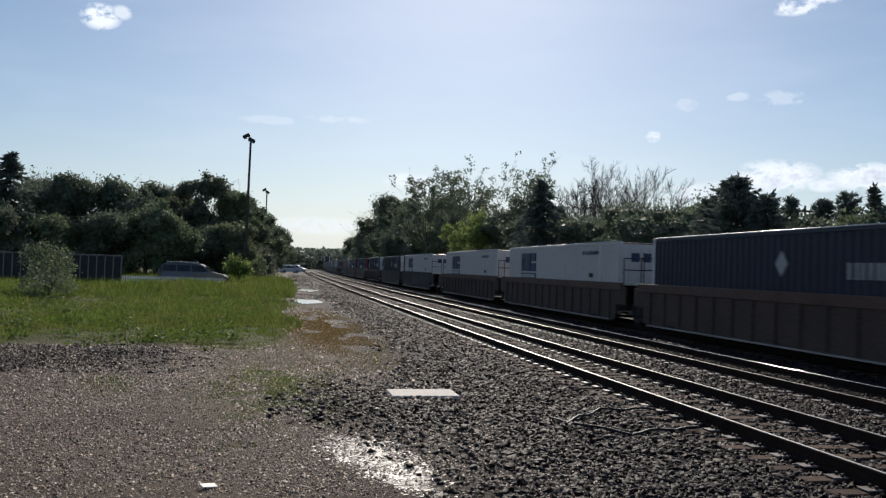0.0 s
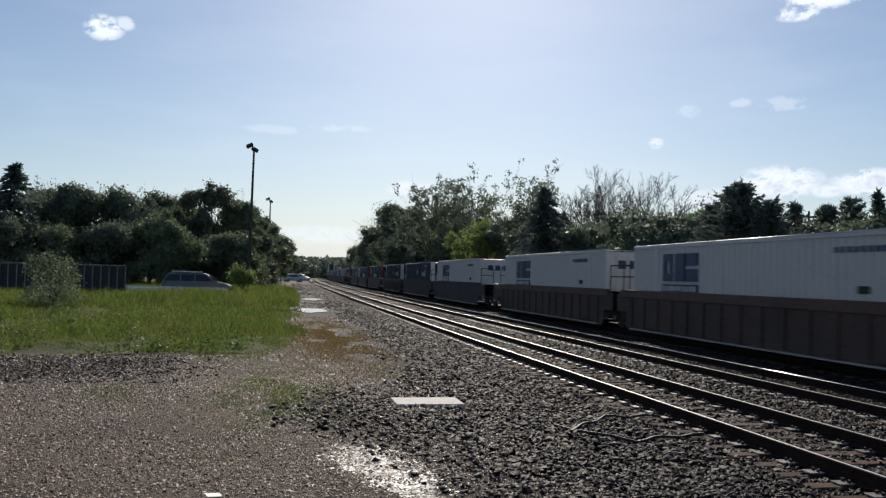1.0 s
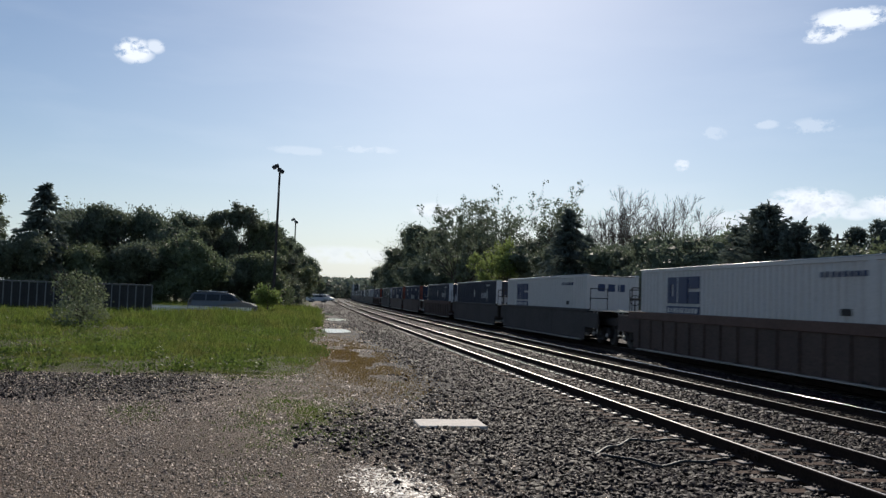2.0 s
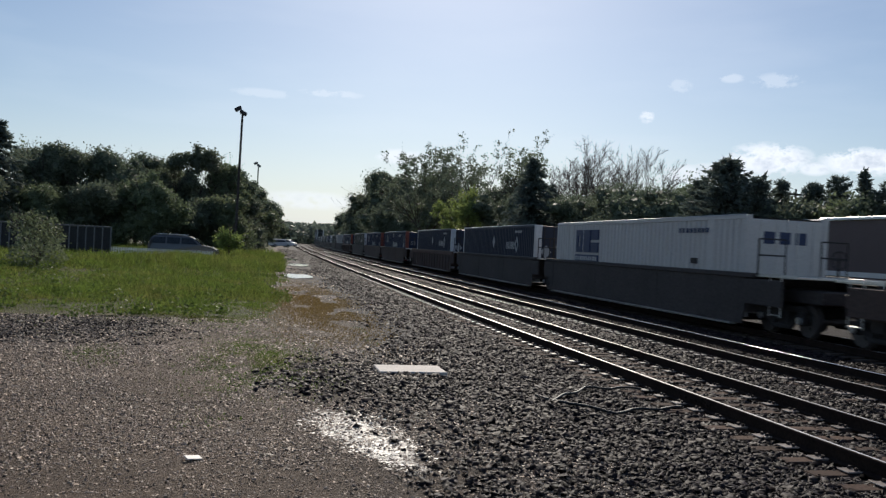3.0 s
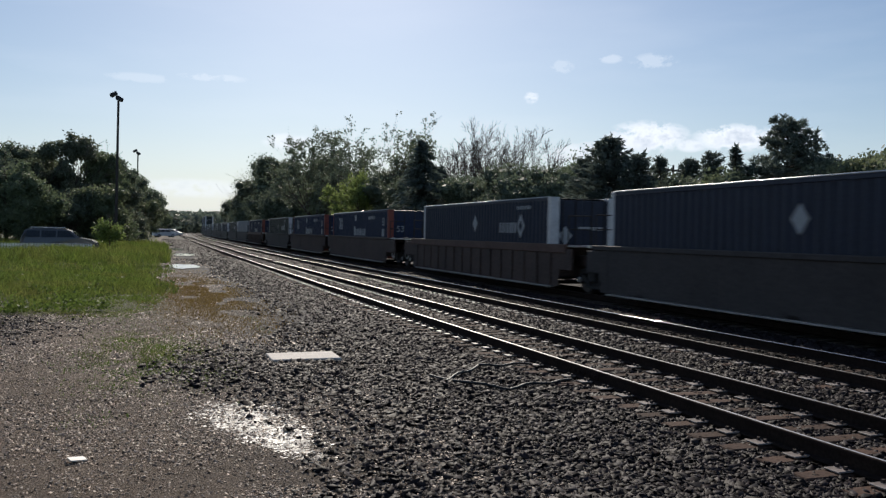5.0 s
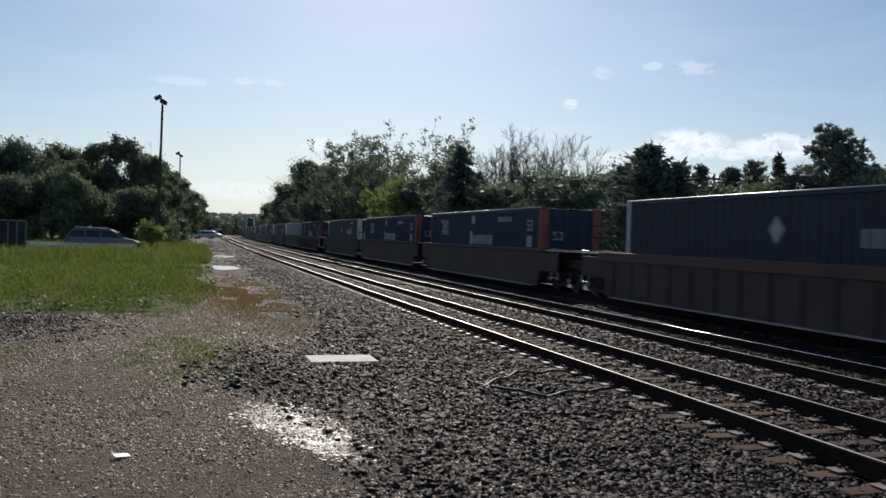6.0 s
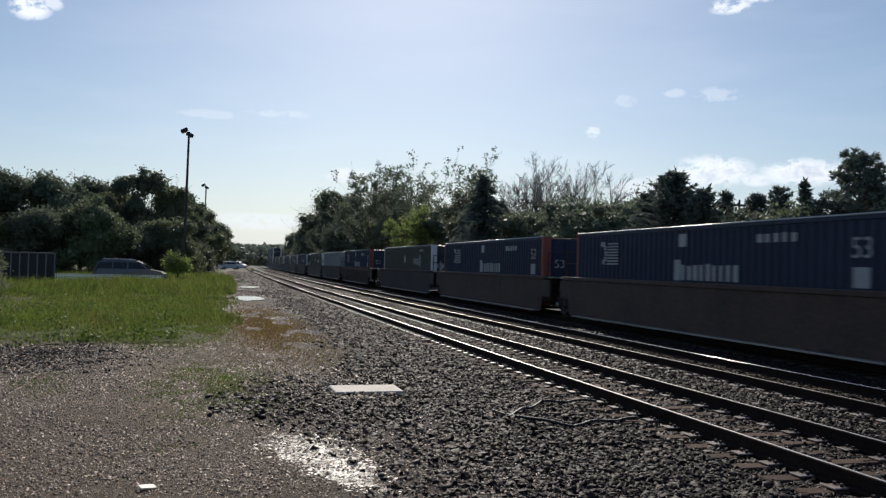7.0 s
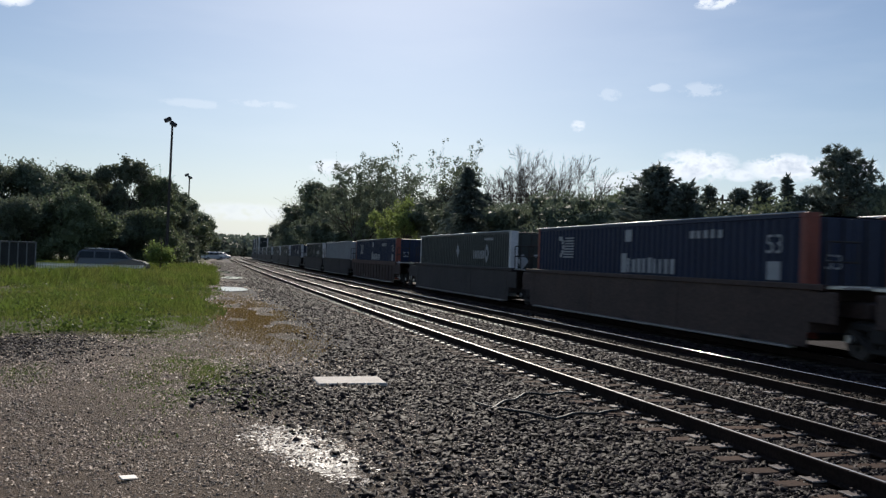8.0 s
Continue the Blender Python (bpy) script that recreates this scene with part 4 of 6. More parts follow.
# ---- trees ----
def leaf_quads(centres, size, rng):
    """Loose diamond leaves (or leaf sprays) round the given points."""
    n = len(centres)
    a = rng.normal(size=(n, 3))
    a /= np.linalg.norm(a, axis=1)[:, None]
    b = np.cross(a, rng.normal(size=(n, 3)))
    b /= np.linalg.norm(b, axis=1)[:, None]
    s = (size * rng.uniform(0.55, 1.25, n))[:, None]
    a, b = a * s, b * s * 0.62
    c = np.asarray(centres)
    return np.stack([c - a, c - b * 0.9 + a * 0.15, c + a, c + b + a * 0.1], 1).reshape(-1, 3)


class Limbs:
    """Tapered limbs gathered as plain lists and made into one mesh."""

    def __init__(self):
        self.v, self.f = [], []

    def add(self, a, b, r0, r1, sides=5):
        d = (b - a).normalized()
        u = d.orthogonal().normalized()
        w = d.cross(u)
        k = len(self.v)
        for p, r in ((a, r0), (b, r1)):
            for i in range(sides):
                q = 6.28318 * i / sides
                self.v.append(tuple(p + u * (r * math.cos(q)) + w * (r * math.sin(q))))
        for i in range(sides):
            j = (i + 1) % sides
            self.f.append((k + i, k + j, k + sides + j, k + sides + i))

    def mesh(self, name, mat):
        return raw_mesh(name, self.v, self.f, M[mat])


def spray_quads(centres, ways, size, rng, slim=0.3):
    """Long narrow sprays of needles that point along the given ways."""
    n = len(centres)
    a = np.asarray(ways, float) + rng.normal(size=(n, 3)) * 0.4
    a /= np.linalg.norm(a, axis=1)[:, None]
    b = np.cross(a, rng.normal(size=(n, 3)))
    b /= np.linalg.norm(b, axis=1)[:, None]
    s = (size * rng.uniform(0.6, 1.35, n))[:, None]
    a, b = a * s * 1.25, b * s * slim
    c = np.asarray(centres)
    return np.stack([c - a * 0.8, c - b, c + a, c + b], 1).reshape(-1, 3)


def ball_quads():
    """The 24 quads of a rounded cube of radius one, as loose corners."""
    out = []
    for axis in range(3):
        for side in (-1.0, 1.0):
            for i in (-1.0, 0.0):
                for j in (-1.0, 0.0):
                    for di, dj in ((0, 0), (1, 0), (1, 1), (0, 1)):
                        q = [0.0, 0.0, 0.0]
                        q[axis], q[(axis + 1) % 3], q[(axis + 2) % 3] = side, i + di, j + dj
                        out.append(q)
    out = np.array(out)
    return out / np.linalg.norm(out, axis=1)[:, None]


BALL = ball_quads()


def limb(bm, r, pos, d, length, radius, level, tips, lift, twiggy=False):
    """A limb that bends upwards and sends out side limbs; collects the twigs' ends."""
    pieces = 5 if level > 1 else 3
    for k in range(pieces):
        d = (d + Vector((r.uniform(-1, 1), r.uniform(-1, 1), r.uniform(-1, 1))) * 0.17 + Vector((0, 0, lift))).normalized()
        nxt = pos + d * (length / pieces)
        r0, r1 = max(0.022, radius * (1 - 0.7 * k / pieces)), max(0.018, radius * (1 - 0.7 * (k + 1) / pieces))
        bm.add(pos, nxt, r0, r1, 6 if level > 2 else 3)
        if level > 0 and k >= (1 if level > 1 else 0):
            for _ in range(2 if level == 1 and twiggy else 1):
                side = d.orthogonal().normalized()
                side.rotate(Matrix.Rotation(r.uniform(0, 6.283), 3, d))
                way = (d + side * r.uniform(0.45, 0.95)).normalized()
                limb(bm, r, nxt, way, length * r.uniform(0.55, 0.8) * (1 - 0.3 * k / pieces), r1 * 0.7, level - 1, tips, lift, twiggy)
        pos = nxt
    if level <= 1:
        tips.append(pos.copy())


def broad_tree(x, y, h, w, leaf="leaf_mid", n=5000, size=0.34, low=0.12, seed=1, label="leafy green deciduous tree", lumps=36, name="tree", base=0.0):
    """A crown of lumps of leaves round a forked trunk. low: where the crown begins, as a share of the height."""
    rng, r = np.random.default_rng(seed), random.Random(seed)
    t = empty(name, pose(x, y, base), label, "tree" if name == "tree" else "bush", "trees along the railway" if name == "tree" else "bushes")
    bm, tips = Limbs(), []
    rad = max(0.04, h * 0.018)
    bm.add(Vector((0, 0, -0.3)), Vector((0, 0, h * 0.32)), rad * 1.25, rad * 0.8, 8)
    for k in range(4):
        a = k * 1.57 + r.uniform(-0.4, 0.4)
        limb(bm, r, Vector((0, 0, h * (0.2 + 0.04 * k))), Vector((math.cos(a) * 0.6, math.sin(a) * 0.6, 1)).normalized(), h * 0.42, rad * 0.55, 2, tips, 0.02)
    part("trunk", bm.mesh("trunk", "bark"), None, t)
    cen, rr = [], []
    boughs = []
    for k in range(max(4, lumps // 4) if name == "tree" else 0):       # domed boughs at several heights
        z = low + (1 - low) * rng.uniform(0.12, 0.92)
        wide = math.sqrt(max(0.06, 1 - (((z - low) / (1 - low) - 0.45) / 0.6) ** 2))
        a, q = rng.uniform(0, 6.283), math.sqrt(rng.uniform(0.05, 1))
        boughs.append((math.cos(a) * q * wide * w * 0.36, math.sin(a) * q * wide * w * 0.36, z * h, w * rng.uniform(0.14, 0.25)))
    boughs.append((0.0, 0.0, h - w * 0.2, w * 0.2) if name == "tree" else (0.0, 0.0, h * 0.5, w * 0.42))
    for k in range(lumps):
        bx, by, bz, br = boughs[k % len(boughs)]
        v = rng.normal(size=3)
        v /= np.linalg.norm(v)
        lr = br * rng.uniform(0.3, 0.65)
        cen.append((bx + v[0] * br * 0.8, by + v[1] * br * 0.8, min(max(bz + v[2] * br * 0.75, lr), h - lr * 0.7)))
        rr.append(lr)
    for bx, by, bz, br in boughs:
        cen.append((bx, by, max(bz, br)))
        rr.append(br * 0.8)
    cen, rr = np.array(cen), np.array(rr)
    pick = rng.choice(len(cen), n, p=rr ** 2 / (rr ** 2).sum())
    d = rng.normal(size=(n, 3))
    d /= np.linalg.norm(d, axis=1)[:, None]
    shell = np.abs(rng.normal(0.92, 0.22, n))
    pts = cen[pick] + d * (rr[pick] * shell)[:, None] * np.array([1, 1, 0.85])
    stray = rng.uniform(size=n) < 0.05
    pts[stray] += rng.normal(size=(int(stray.sum()), 3)) * size * 2.2
    pts[:, 2] = np.maximum(pts[:, 2], 0.1)
    core = (cen[:, None, :] + BALL[None] * (rr * 0.62)[:, None, None] * np.array([1, 1, 0.85])).reshape(-1, 3)
    core[:, 2] = np.maximum(core[:, 2], 0.05)
    quads = np.concatenate([leaf_quads(pts, size, rng), core]) if name == "tree" else leaf_quads(pts, size, rng)
    part("crown", quads_mesh("crown", quads, len(quads) // 4, M[leaf]), None, t)
    return t


def airy_tree(x, y, h, w, leaf, n_leaf, size, seed, label, bark="bark", depth=4, base=0.0, limbs=6, fork=0.14, lean=0.75, lift=0.04):
    """A tree whose limbs show: they fan out low and fork to fine twigs, with few or no leaves."""
    rng, r = np.random.default_rng(seed), random.Random(seed)
    t = empty("tree", pose(x, y, base), label, "tree", "trees along the railway")
    bm, tips = Limbs(), []
    rad = h * 0.022
    bm.add(Vector((0, 0, -0.3)), Vector((0.1, 0, h * (fork + 0.1))), rad * 1.2, rad * 0.85, 8)
    for k in range(limbs):
        a = k * 2.399 + r.uniform(-0.3, 0.3)
        out = lean * (0.25 + 0.9 * ((k + 0.5) / limbs))
        limb(bm, r, Vector((0.08, 0, h * (fork + 0.1 * r.random()))), Vector((math.cos(a) * out, math.sin(a) * out, 0.8)).normalized(), h * 0.62, rad * 0.6, depth - 1, tips, lift, not n_leaf)
    tall = max(v[2] for v in bm.v)
    wide = sorted(math.hypot(v[0], v[1]) for v in bm.v)[int(len(bm.v) * 0.985)]
    fz, fx = h / tall, w / 2 / wide
    bm.v = [(x * fx, y * fx, z * fz) for x, y, z in bm.v]
    tips = [Vector((p.x * fx, p.y * fx, p.z * fz)) for p in tips]
    part("trunk", bm.mesh("trunk", bark), None, t)
    if n_leaf:
        tp = np.array([tuple(p) for p in tips])
        tp = tp[rng.uniform(size=len(tp)) < 0.55]
        c = tp[rng.integers(0, len(tp), n_leaf)] + rng.normal(size=(n_leaf, 3)) * size * 1.5
        part("crown", quads_mesh("crown", leaf_quads(c, size, rng), n_leaf, M[leaf]), None, t)
    return t


def conifer(x, y, h, w, seed, label="dark green conifer", gap=0.5, size=0.24, droop=0.25, low=0.06, power=0.8, dense=30, tufts=False):
    """Whorls of boughs on a straight trunk. tufts: open boughs with needles gathered at their ends, as a pine has."""
    rng, r = np.random.default_rng(seed), random.Random(seed)
    t = empty("tree", pose(x, y, 0), label, "tree", "trees along the railway")
    bm, pts, ways = Limbs(), [], []
    bm.add(Vector((0, 0, -0.3)), Vector((0, 0, h * 0.97)), h * 0.016, 0.02, 7)
    z = h * low
    while z < h * 0.985:
        k = 1 - (z / h)
        for j in range(6 if tufts else 8):
            reach = w / 2 * (k ** power) * r.uniform(0.5, 1.12) + 0.15
            a = r.uniform(0, 6.283)
            e = Vector((math.cos(a) * reach, math.sin(a) * reach, z - droop * reach + r.uniform(-0.15, 0.25)))
            root = Vector((0, 0, z))
            way = (e - root).normalized()
            bm.add(root, e, 0.035, 0.01, 3)
            if tufts:
                for q in range(max(3, int(reach * 3.4))):
                    f = 1 - 0.75 * r.random() ** 1.6
                    c = root.lerp(e, f) + Vector((r.gauss(0, 0.18), r.gauss(0, 0.18), r.gauss(0.08, 0.1))) * (0.5 + reach * 0.25)
                    for _ in range(dense):
                        v = Vector((r.gauss(0, 1), r.gauss(0, 1), r.gauss(0.35, 0.8))).normalized()
                        v = (v + way * 0.5).normalized()
                        pts.append(tuple(c + v * size * r.uniform(0.4, 1.3)))
                        ways.append(tuple(v))
                continue
            for q in range(max(6, int(reach * dense))):
                f = r.uniform(0.1, 1.05)
                p = root.lerp(e, f)
                sway = 0.10 * reach * (1.25 - f) + 0.05
                side = Vector((r.gauss(0, sway), r.gauss(0, sway), r.gauss(-0.06, 0.08)))
                pts.append(tuple(p + side))
                ways.append(tuple((way + side * (0.8 / max(0.2, reach * 0.25))).normalized()))
        z += gap * r.uniform(0.7, 1.2) * (0.5 + 0.6 * k)
    part("trunk", bm.mesh("trunk", "bark"), None, t)
    part("crown", quads_mesh("crown", spray_quads(np.array(pts), np.array(ways), size, rng, 0.2 if tufts else 0.32), len(pts), M["needle"]), None, t)
    return t


def at(az, dist):
    return math.sin(radians(az)) * dist, math.cos(radians(az)) * dist


def top(el, dist):
    """The height of a thing that reaches so many degrees over the horizon at that distance."""
    return EYE_Z + dist * math.tan(radians(el))


def plant_left():
    # a spruce by the fence, then a wall of deciduous trees that recedes along the lot
    conifer(*at(-15.5, 88), top(6.25, 88), 9.5, 31, "tall dark spruce beside the fence", gap=0.7, power=0.8, size=0.3, dense=22)
    conifer(*at(-18.6, 96), top(5.7, 96), 9.0, 32, "tall dark spruce beside the fence", gap=0.8, power=0.85, size=0.3, dense=22)
    spec = [(-19.5, 100, 5.2, 11), (-13.9, 108, 4.5, 10), (-12.3, 95, 5.0, 10.0), (-10.8, 98, 4.9, 9.5), (-9.3, 96, 5.1, 9.5), (-7.7, 100, 4.95, 9.5), (-6.3, 104, 4.5, 8.5),
            (-5.2, 100, 5.2, 6.8), (-4.0, 102, 5.7, 8.2), (-2.9, 106, 4.7, 8.5), (-2.0, 118, 4.3, 8.5), (-1.2, 132, 3.8, 8.5), (-0.5, 150, 3.25, 9), (0.1, 172, 2.6, 9), (0.45, 200, 2.3, 9), (0.75, 235, 1.7, 9)]
    for k, (az, d, el, w) in enumerate(spec):
        broad_tree(*at(az, d), top(el, d), w * 0.86, "leaf_dark" if k % 3 else "leaf_mid", 19000, 0.145, 0.05, 100 + k, lumps=64, label="dense dark green tree behind the field")
    for k, (az, d, el, w) in enumerate([(-16.5, 86, 2.6, 8), (-13, 88, 2.8, 8), (-10.2, 88, 3.6, 7), (-7.0, 88, 3.8, 8), (-4.2, 92, 2.6, 8), (-2.6, 94, 3.4, 7), (-1.2, 108, 2.6, 7)]):
        broad_tree(*at(az, d), top(el - 0.5 * (k % 3), d), w, "leaf_mid" if k % 2 else "leaf_dark", 15000, 0.14, 0.02, 140 + k, lumps=50, label="lower leafy tree in front of the wood")
    airy_tree(*at(-7.2, 112), top(5.3, 112), 7, "leaf_mid", 900, 0.16, 161, "thin leafed tree with bare twigs", limbs=5)
    airy_tree(*at(-2.4, 116), top(5.35, 116), 8, "leaf_mid", 350, 0.16, 162, "half bare tree with pale twigs", "bark_pale", limbs=6)
    airy_tree(*at(-13.9, 112), top(5.2, 112), 7, "leaf_mid", 700, 0.16, 163, "half bare tree with pale twigs", limbs=5)
    broad_tree(*at(-13.3, 47), top(1.5, 47), 2.6, "leaf_mid", 2200, 0.075, 0.08, 171, "young leafy bush in the grass by the fence", 22, "bush")
    broad_tree(*at(-13.2, 44), 1.1, 2.8, "leaf_mid", 1500, 0.07, 0.02, 173, "low spreading bush in tall grass", 18, "bush")
    broad_tree(*at(-1.95, 72), top(1.0, 72), 2.2, "leaf_bright", 2200, 0.10, 0.03, 172, "light green bush beside the lamp pole", 18, "bush")
    broad_tree(*at(-1.0, 96), 3.0, 3.2, "leaf_mid", 1500, 0.14, 0.03, 174, "bush at the edge of the grass", 16, "bush")


def plant_right():
    spec = [  # azimuth, distance, elevation of its top, width, leaves
        (7.0, 235, 4.4, 16, "leaf_dark"), (7.9, 205, 4.75, 14, "leaf_dark"), (9.3, 180, 5.0, 14, "leaf_dark"), (10.7, 165, 4.7, 13, "leaf_dark"), (12.0, 150, 4.0, 12, "leaf_mid"),
        (6.1, 300, 2.7, 10, "leaf_dark"), (5.6, 360, 1.9, 12, "leaf_dark"),
        (13.6, 130, 3.9, 9, "leaf_dark"), (15.6, 120, 4.0, 10, "leaf_dark"), (16.4, 96, 4.0, 9, "leaf_dark"), (20.6, 84, 3.6, 8, "leaf_dark"), (22.5, 78, 4.5, 8.5, "leaf_dark"), (24.4, 72, 4.6, 8.5, "leaf_dark"),
        (26.3, 74, 4.6, 8, "leaf_dark"), (28.0, 76, 4.6, 6, "leaf_mid"), (32.6, 62, 3.9, 6.5, "leaf_dark"), (34.4, 60, 3.7, 6.5, "leaf_dark"), (36.4, 58, 3.6, 6.5, "leaf_mid"), (38.6, 58, 3.9, 6, "leaf_dark"),
        (43.9, 54, 5.0, 6, "leaf_dark"), (46.5, 52, 4.8, 7, "leaf_mid"), (49.0, 50, 5.2, 8, "leaf_mid"), (54.0, 48, 6, 8, "leaf_dark")]
    for k, (az, d, el, w, leaf) in enumerate(spec):
        big = d > 140
        broad_tree(*at(az, d), top(el, d), w, leaf, 15000 if big else 14000, 0.24 if big else 0.14, 0.04, 200 + k, lumps=64, label="dense dark green tree behind the train")
    airy_tree(*at(13.2, 96), top(4.1, 96), 6.5, "leaf_bright", 7000, 0.13, 240, "light green spring tree behind the train", limbs=7, lean=0.8, fork=0.08)
    airy_tree(*at(10.6, 140), top(6.8, 140), 16, "leaf_dark", 8000, 0.2, 241, "tall open tree with sparse leaves", limbs=8, lean=1.6, lift=0.08)
    airy_tree(*at(12.6, 134), top(6.6, 134), 12, "leaf_dark", 3500, 0.2, 247, "tall open tree with sparse leaves", limbs=6, lean=1.3)
    airy_tree(*at(15.0, 124), top(7.9, 124), 19, "leaf_dark", 5500, 0.17, 242, "tall open tree with sparse leaves", limbs=9, depth=4, lean=1.7, lift=0.08)
    airy_tree(*at(17.4, 120), top(7.0, 120), 8, "leaf_mid", 1200, 0.2, 243, "open tree with few leaves", limbs=5)
    airy_tree(*at(20.4, 100), top(7.5, 100), 18, None, 0, 0.2, 244, "bare branched tree with no leaves", depth=5, limbs=8, lean=1.9, lift=0.09, fork=0.2)
    airy_tree(*at(23.2, 96), top(7.4, 96), 18, None, 0, 0.2, 245, "bare branched tree with no leaves", depth=5, limbs=8, lean=1.9, lift=0.09, fork=0.2)
    airy_tree(*at(28.0, 84), top(6.0, 84), 5, "leaf_mid", 1100, 0.14, 246, "small half bare tree behind the train", limbs=5)
    conifer(*at(17.7, 84), top(6.3, 84), 10.5, 250, "pointed dark spruce behind the train", power=0.8, low=0.12, gap=0.42, size=0.26, dense=18)
    conifer(*at(18.9, 92), top(4.6, 92), 8.0, 251, "pointed dark spruce behind the train", power=0.8, low=0.12, gap=0.5, dense=18)
    conifer(*at(30.0, 62), top(6.5, 62), 7.4, 252, "broad dark pine behind the train", gap=0.4, droop=-0.35, power=0.55, size=0.2)
    conifer(*at(28.5, 66), top(5.2, 66), 5.0, 253, "broad dark pine behind the train", gap=0.45, droop=-0.3, power=0.6, size=0.2)
    conifer(*at(31.8, 60), top(5.4, 60), 4.4, 257, "broad dark pine behind the train", gap=0.42, droop=-0.4, power=0.6, size=0.2)
    conifer(*at(33.2, 62), top(5.0, 62), 3.0, 259, "thin crowned pine behind the train", gap=0.7, droop=-0.35, size=0.16, dense=16, tufts=True)
    conifer(*at(36.4, 62), top(5.2, 62), 4.4, 254, "thin crowned pine behind the train", gap=0.6, droop=-0.4, power=0.55, size=0.17, dense=18, tufts=True)
    conifer(*at(35.0, 62), top(4.7, 62), 4.0, 260, "low pine behind the train", gap=0.5, droop=-0.3, power=0.6, size=0.17, dense=20, tufts=True)
    conifer(*at(37.8, 58), top(5.9, 58), 2.8, 255, "slim pointed spruce behind the train", gap=0.4, size=0.18)
    conifer(*at(40.8, 56), top(7.3, 56), 8.0, 256, "tall dark pine beside the house", gap=0.36, droop=-0.3, power=0.62, size=0.17, dense=24, low=0.12, tufts=True)
    conifer(*at(45.5, 56), top(5.0, 56), 5.0, 258, "dark pine beside the house", gap=0.6, droop=-0.2, power=0.7, size=0.2)


def plant_far():
    rng = np.random.default_rng(9)
    pts = []
    for k in range(620):
        az = rng.uniform(-4, 9)
        d = rng.uniform(420, 640)
        x, y = at(az, d)
        hh = d * math.tan(radians(0.85 + 0.22 * math.sin(az * 1.7) + 0.12 * math.sin(az * 5.1))) + 2
        for _ in range(60):
            pts.append((x + rng.normal() * 6, y + rng.normal() * 6, abs(rng.uniform(0, 1)) ** 0.6 * hh))
    pts = np.array(pts)
    tagged(new("far_wood", quads_mesh("far_wood", leaf_quads(pts, 1.3, rng), len(pts), M["far_leaf"])), "hazy green woods at the end of the line", "woods", kind="stuff")


plant_left()
plant_right()
plant_far()


# ---- ground cover ----
def blades(name, xs, ys, height, width, mat, label, rng):
    n = len(xs)
    zs = np.array([ground_height(float(x), float(y)) for x, y in zip(xs, ys)])
    base = np.stack([xs, ys, zs - 0.01], 1)
    a = rng.uniform(0, 6.283, n)
    d = np.stack([np.cos(a), np.sin(a), np.zeros(n)], 1) * (width * rng.uniform(0.6, 1.3, n))[:, None]
    hgt = height * rng.uniform(0.45, 1.25, n)
    lean = np.stack([rng.normal(size=n) * 0.5, rng.normal(size=n) * 0.5, np.ones(n)], 1) * hgt[:, None]
    v = np.stack([base - d, base + d, base + d * 0.25 + lean, base - d * 0.25 + lean], 1).reshape(-1, 3)
    return tagged(new(name, quads_mesh(name, v, n, M[mat])), label, "grass", kind="stuff")


def field_edge(y):
    """The right edge of the grassy field."""
    return 0.55 + 0.022 * (y - 20) + 0.35 * math.sin(y * 0.5)


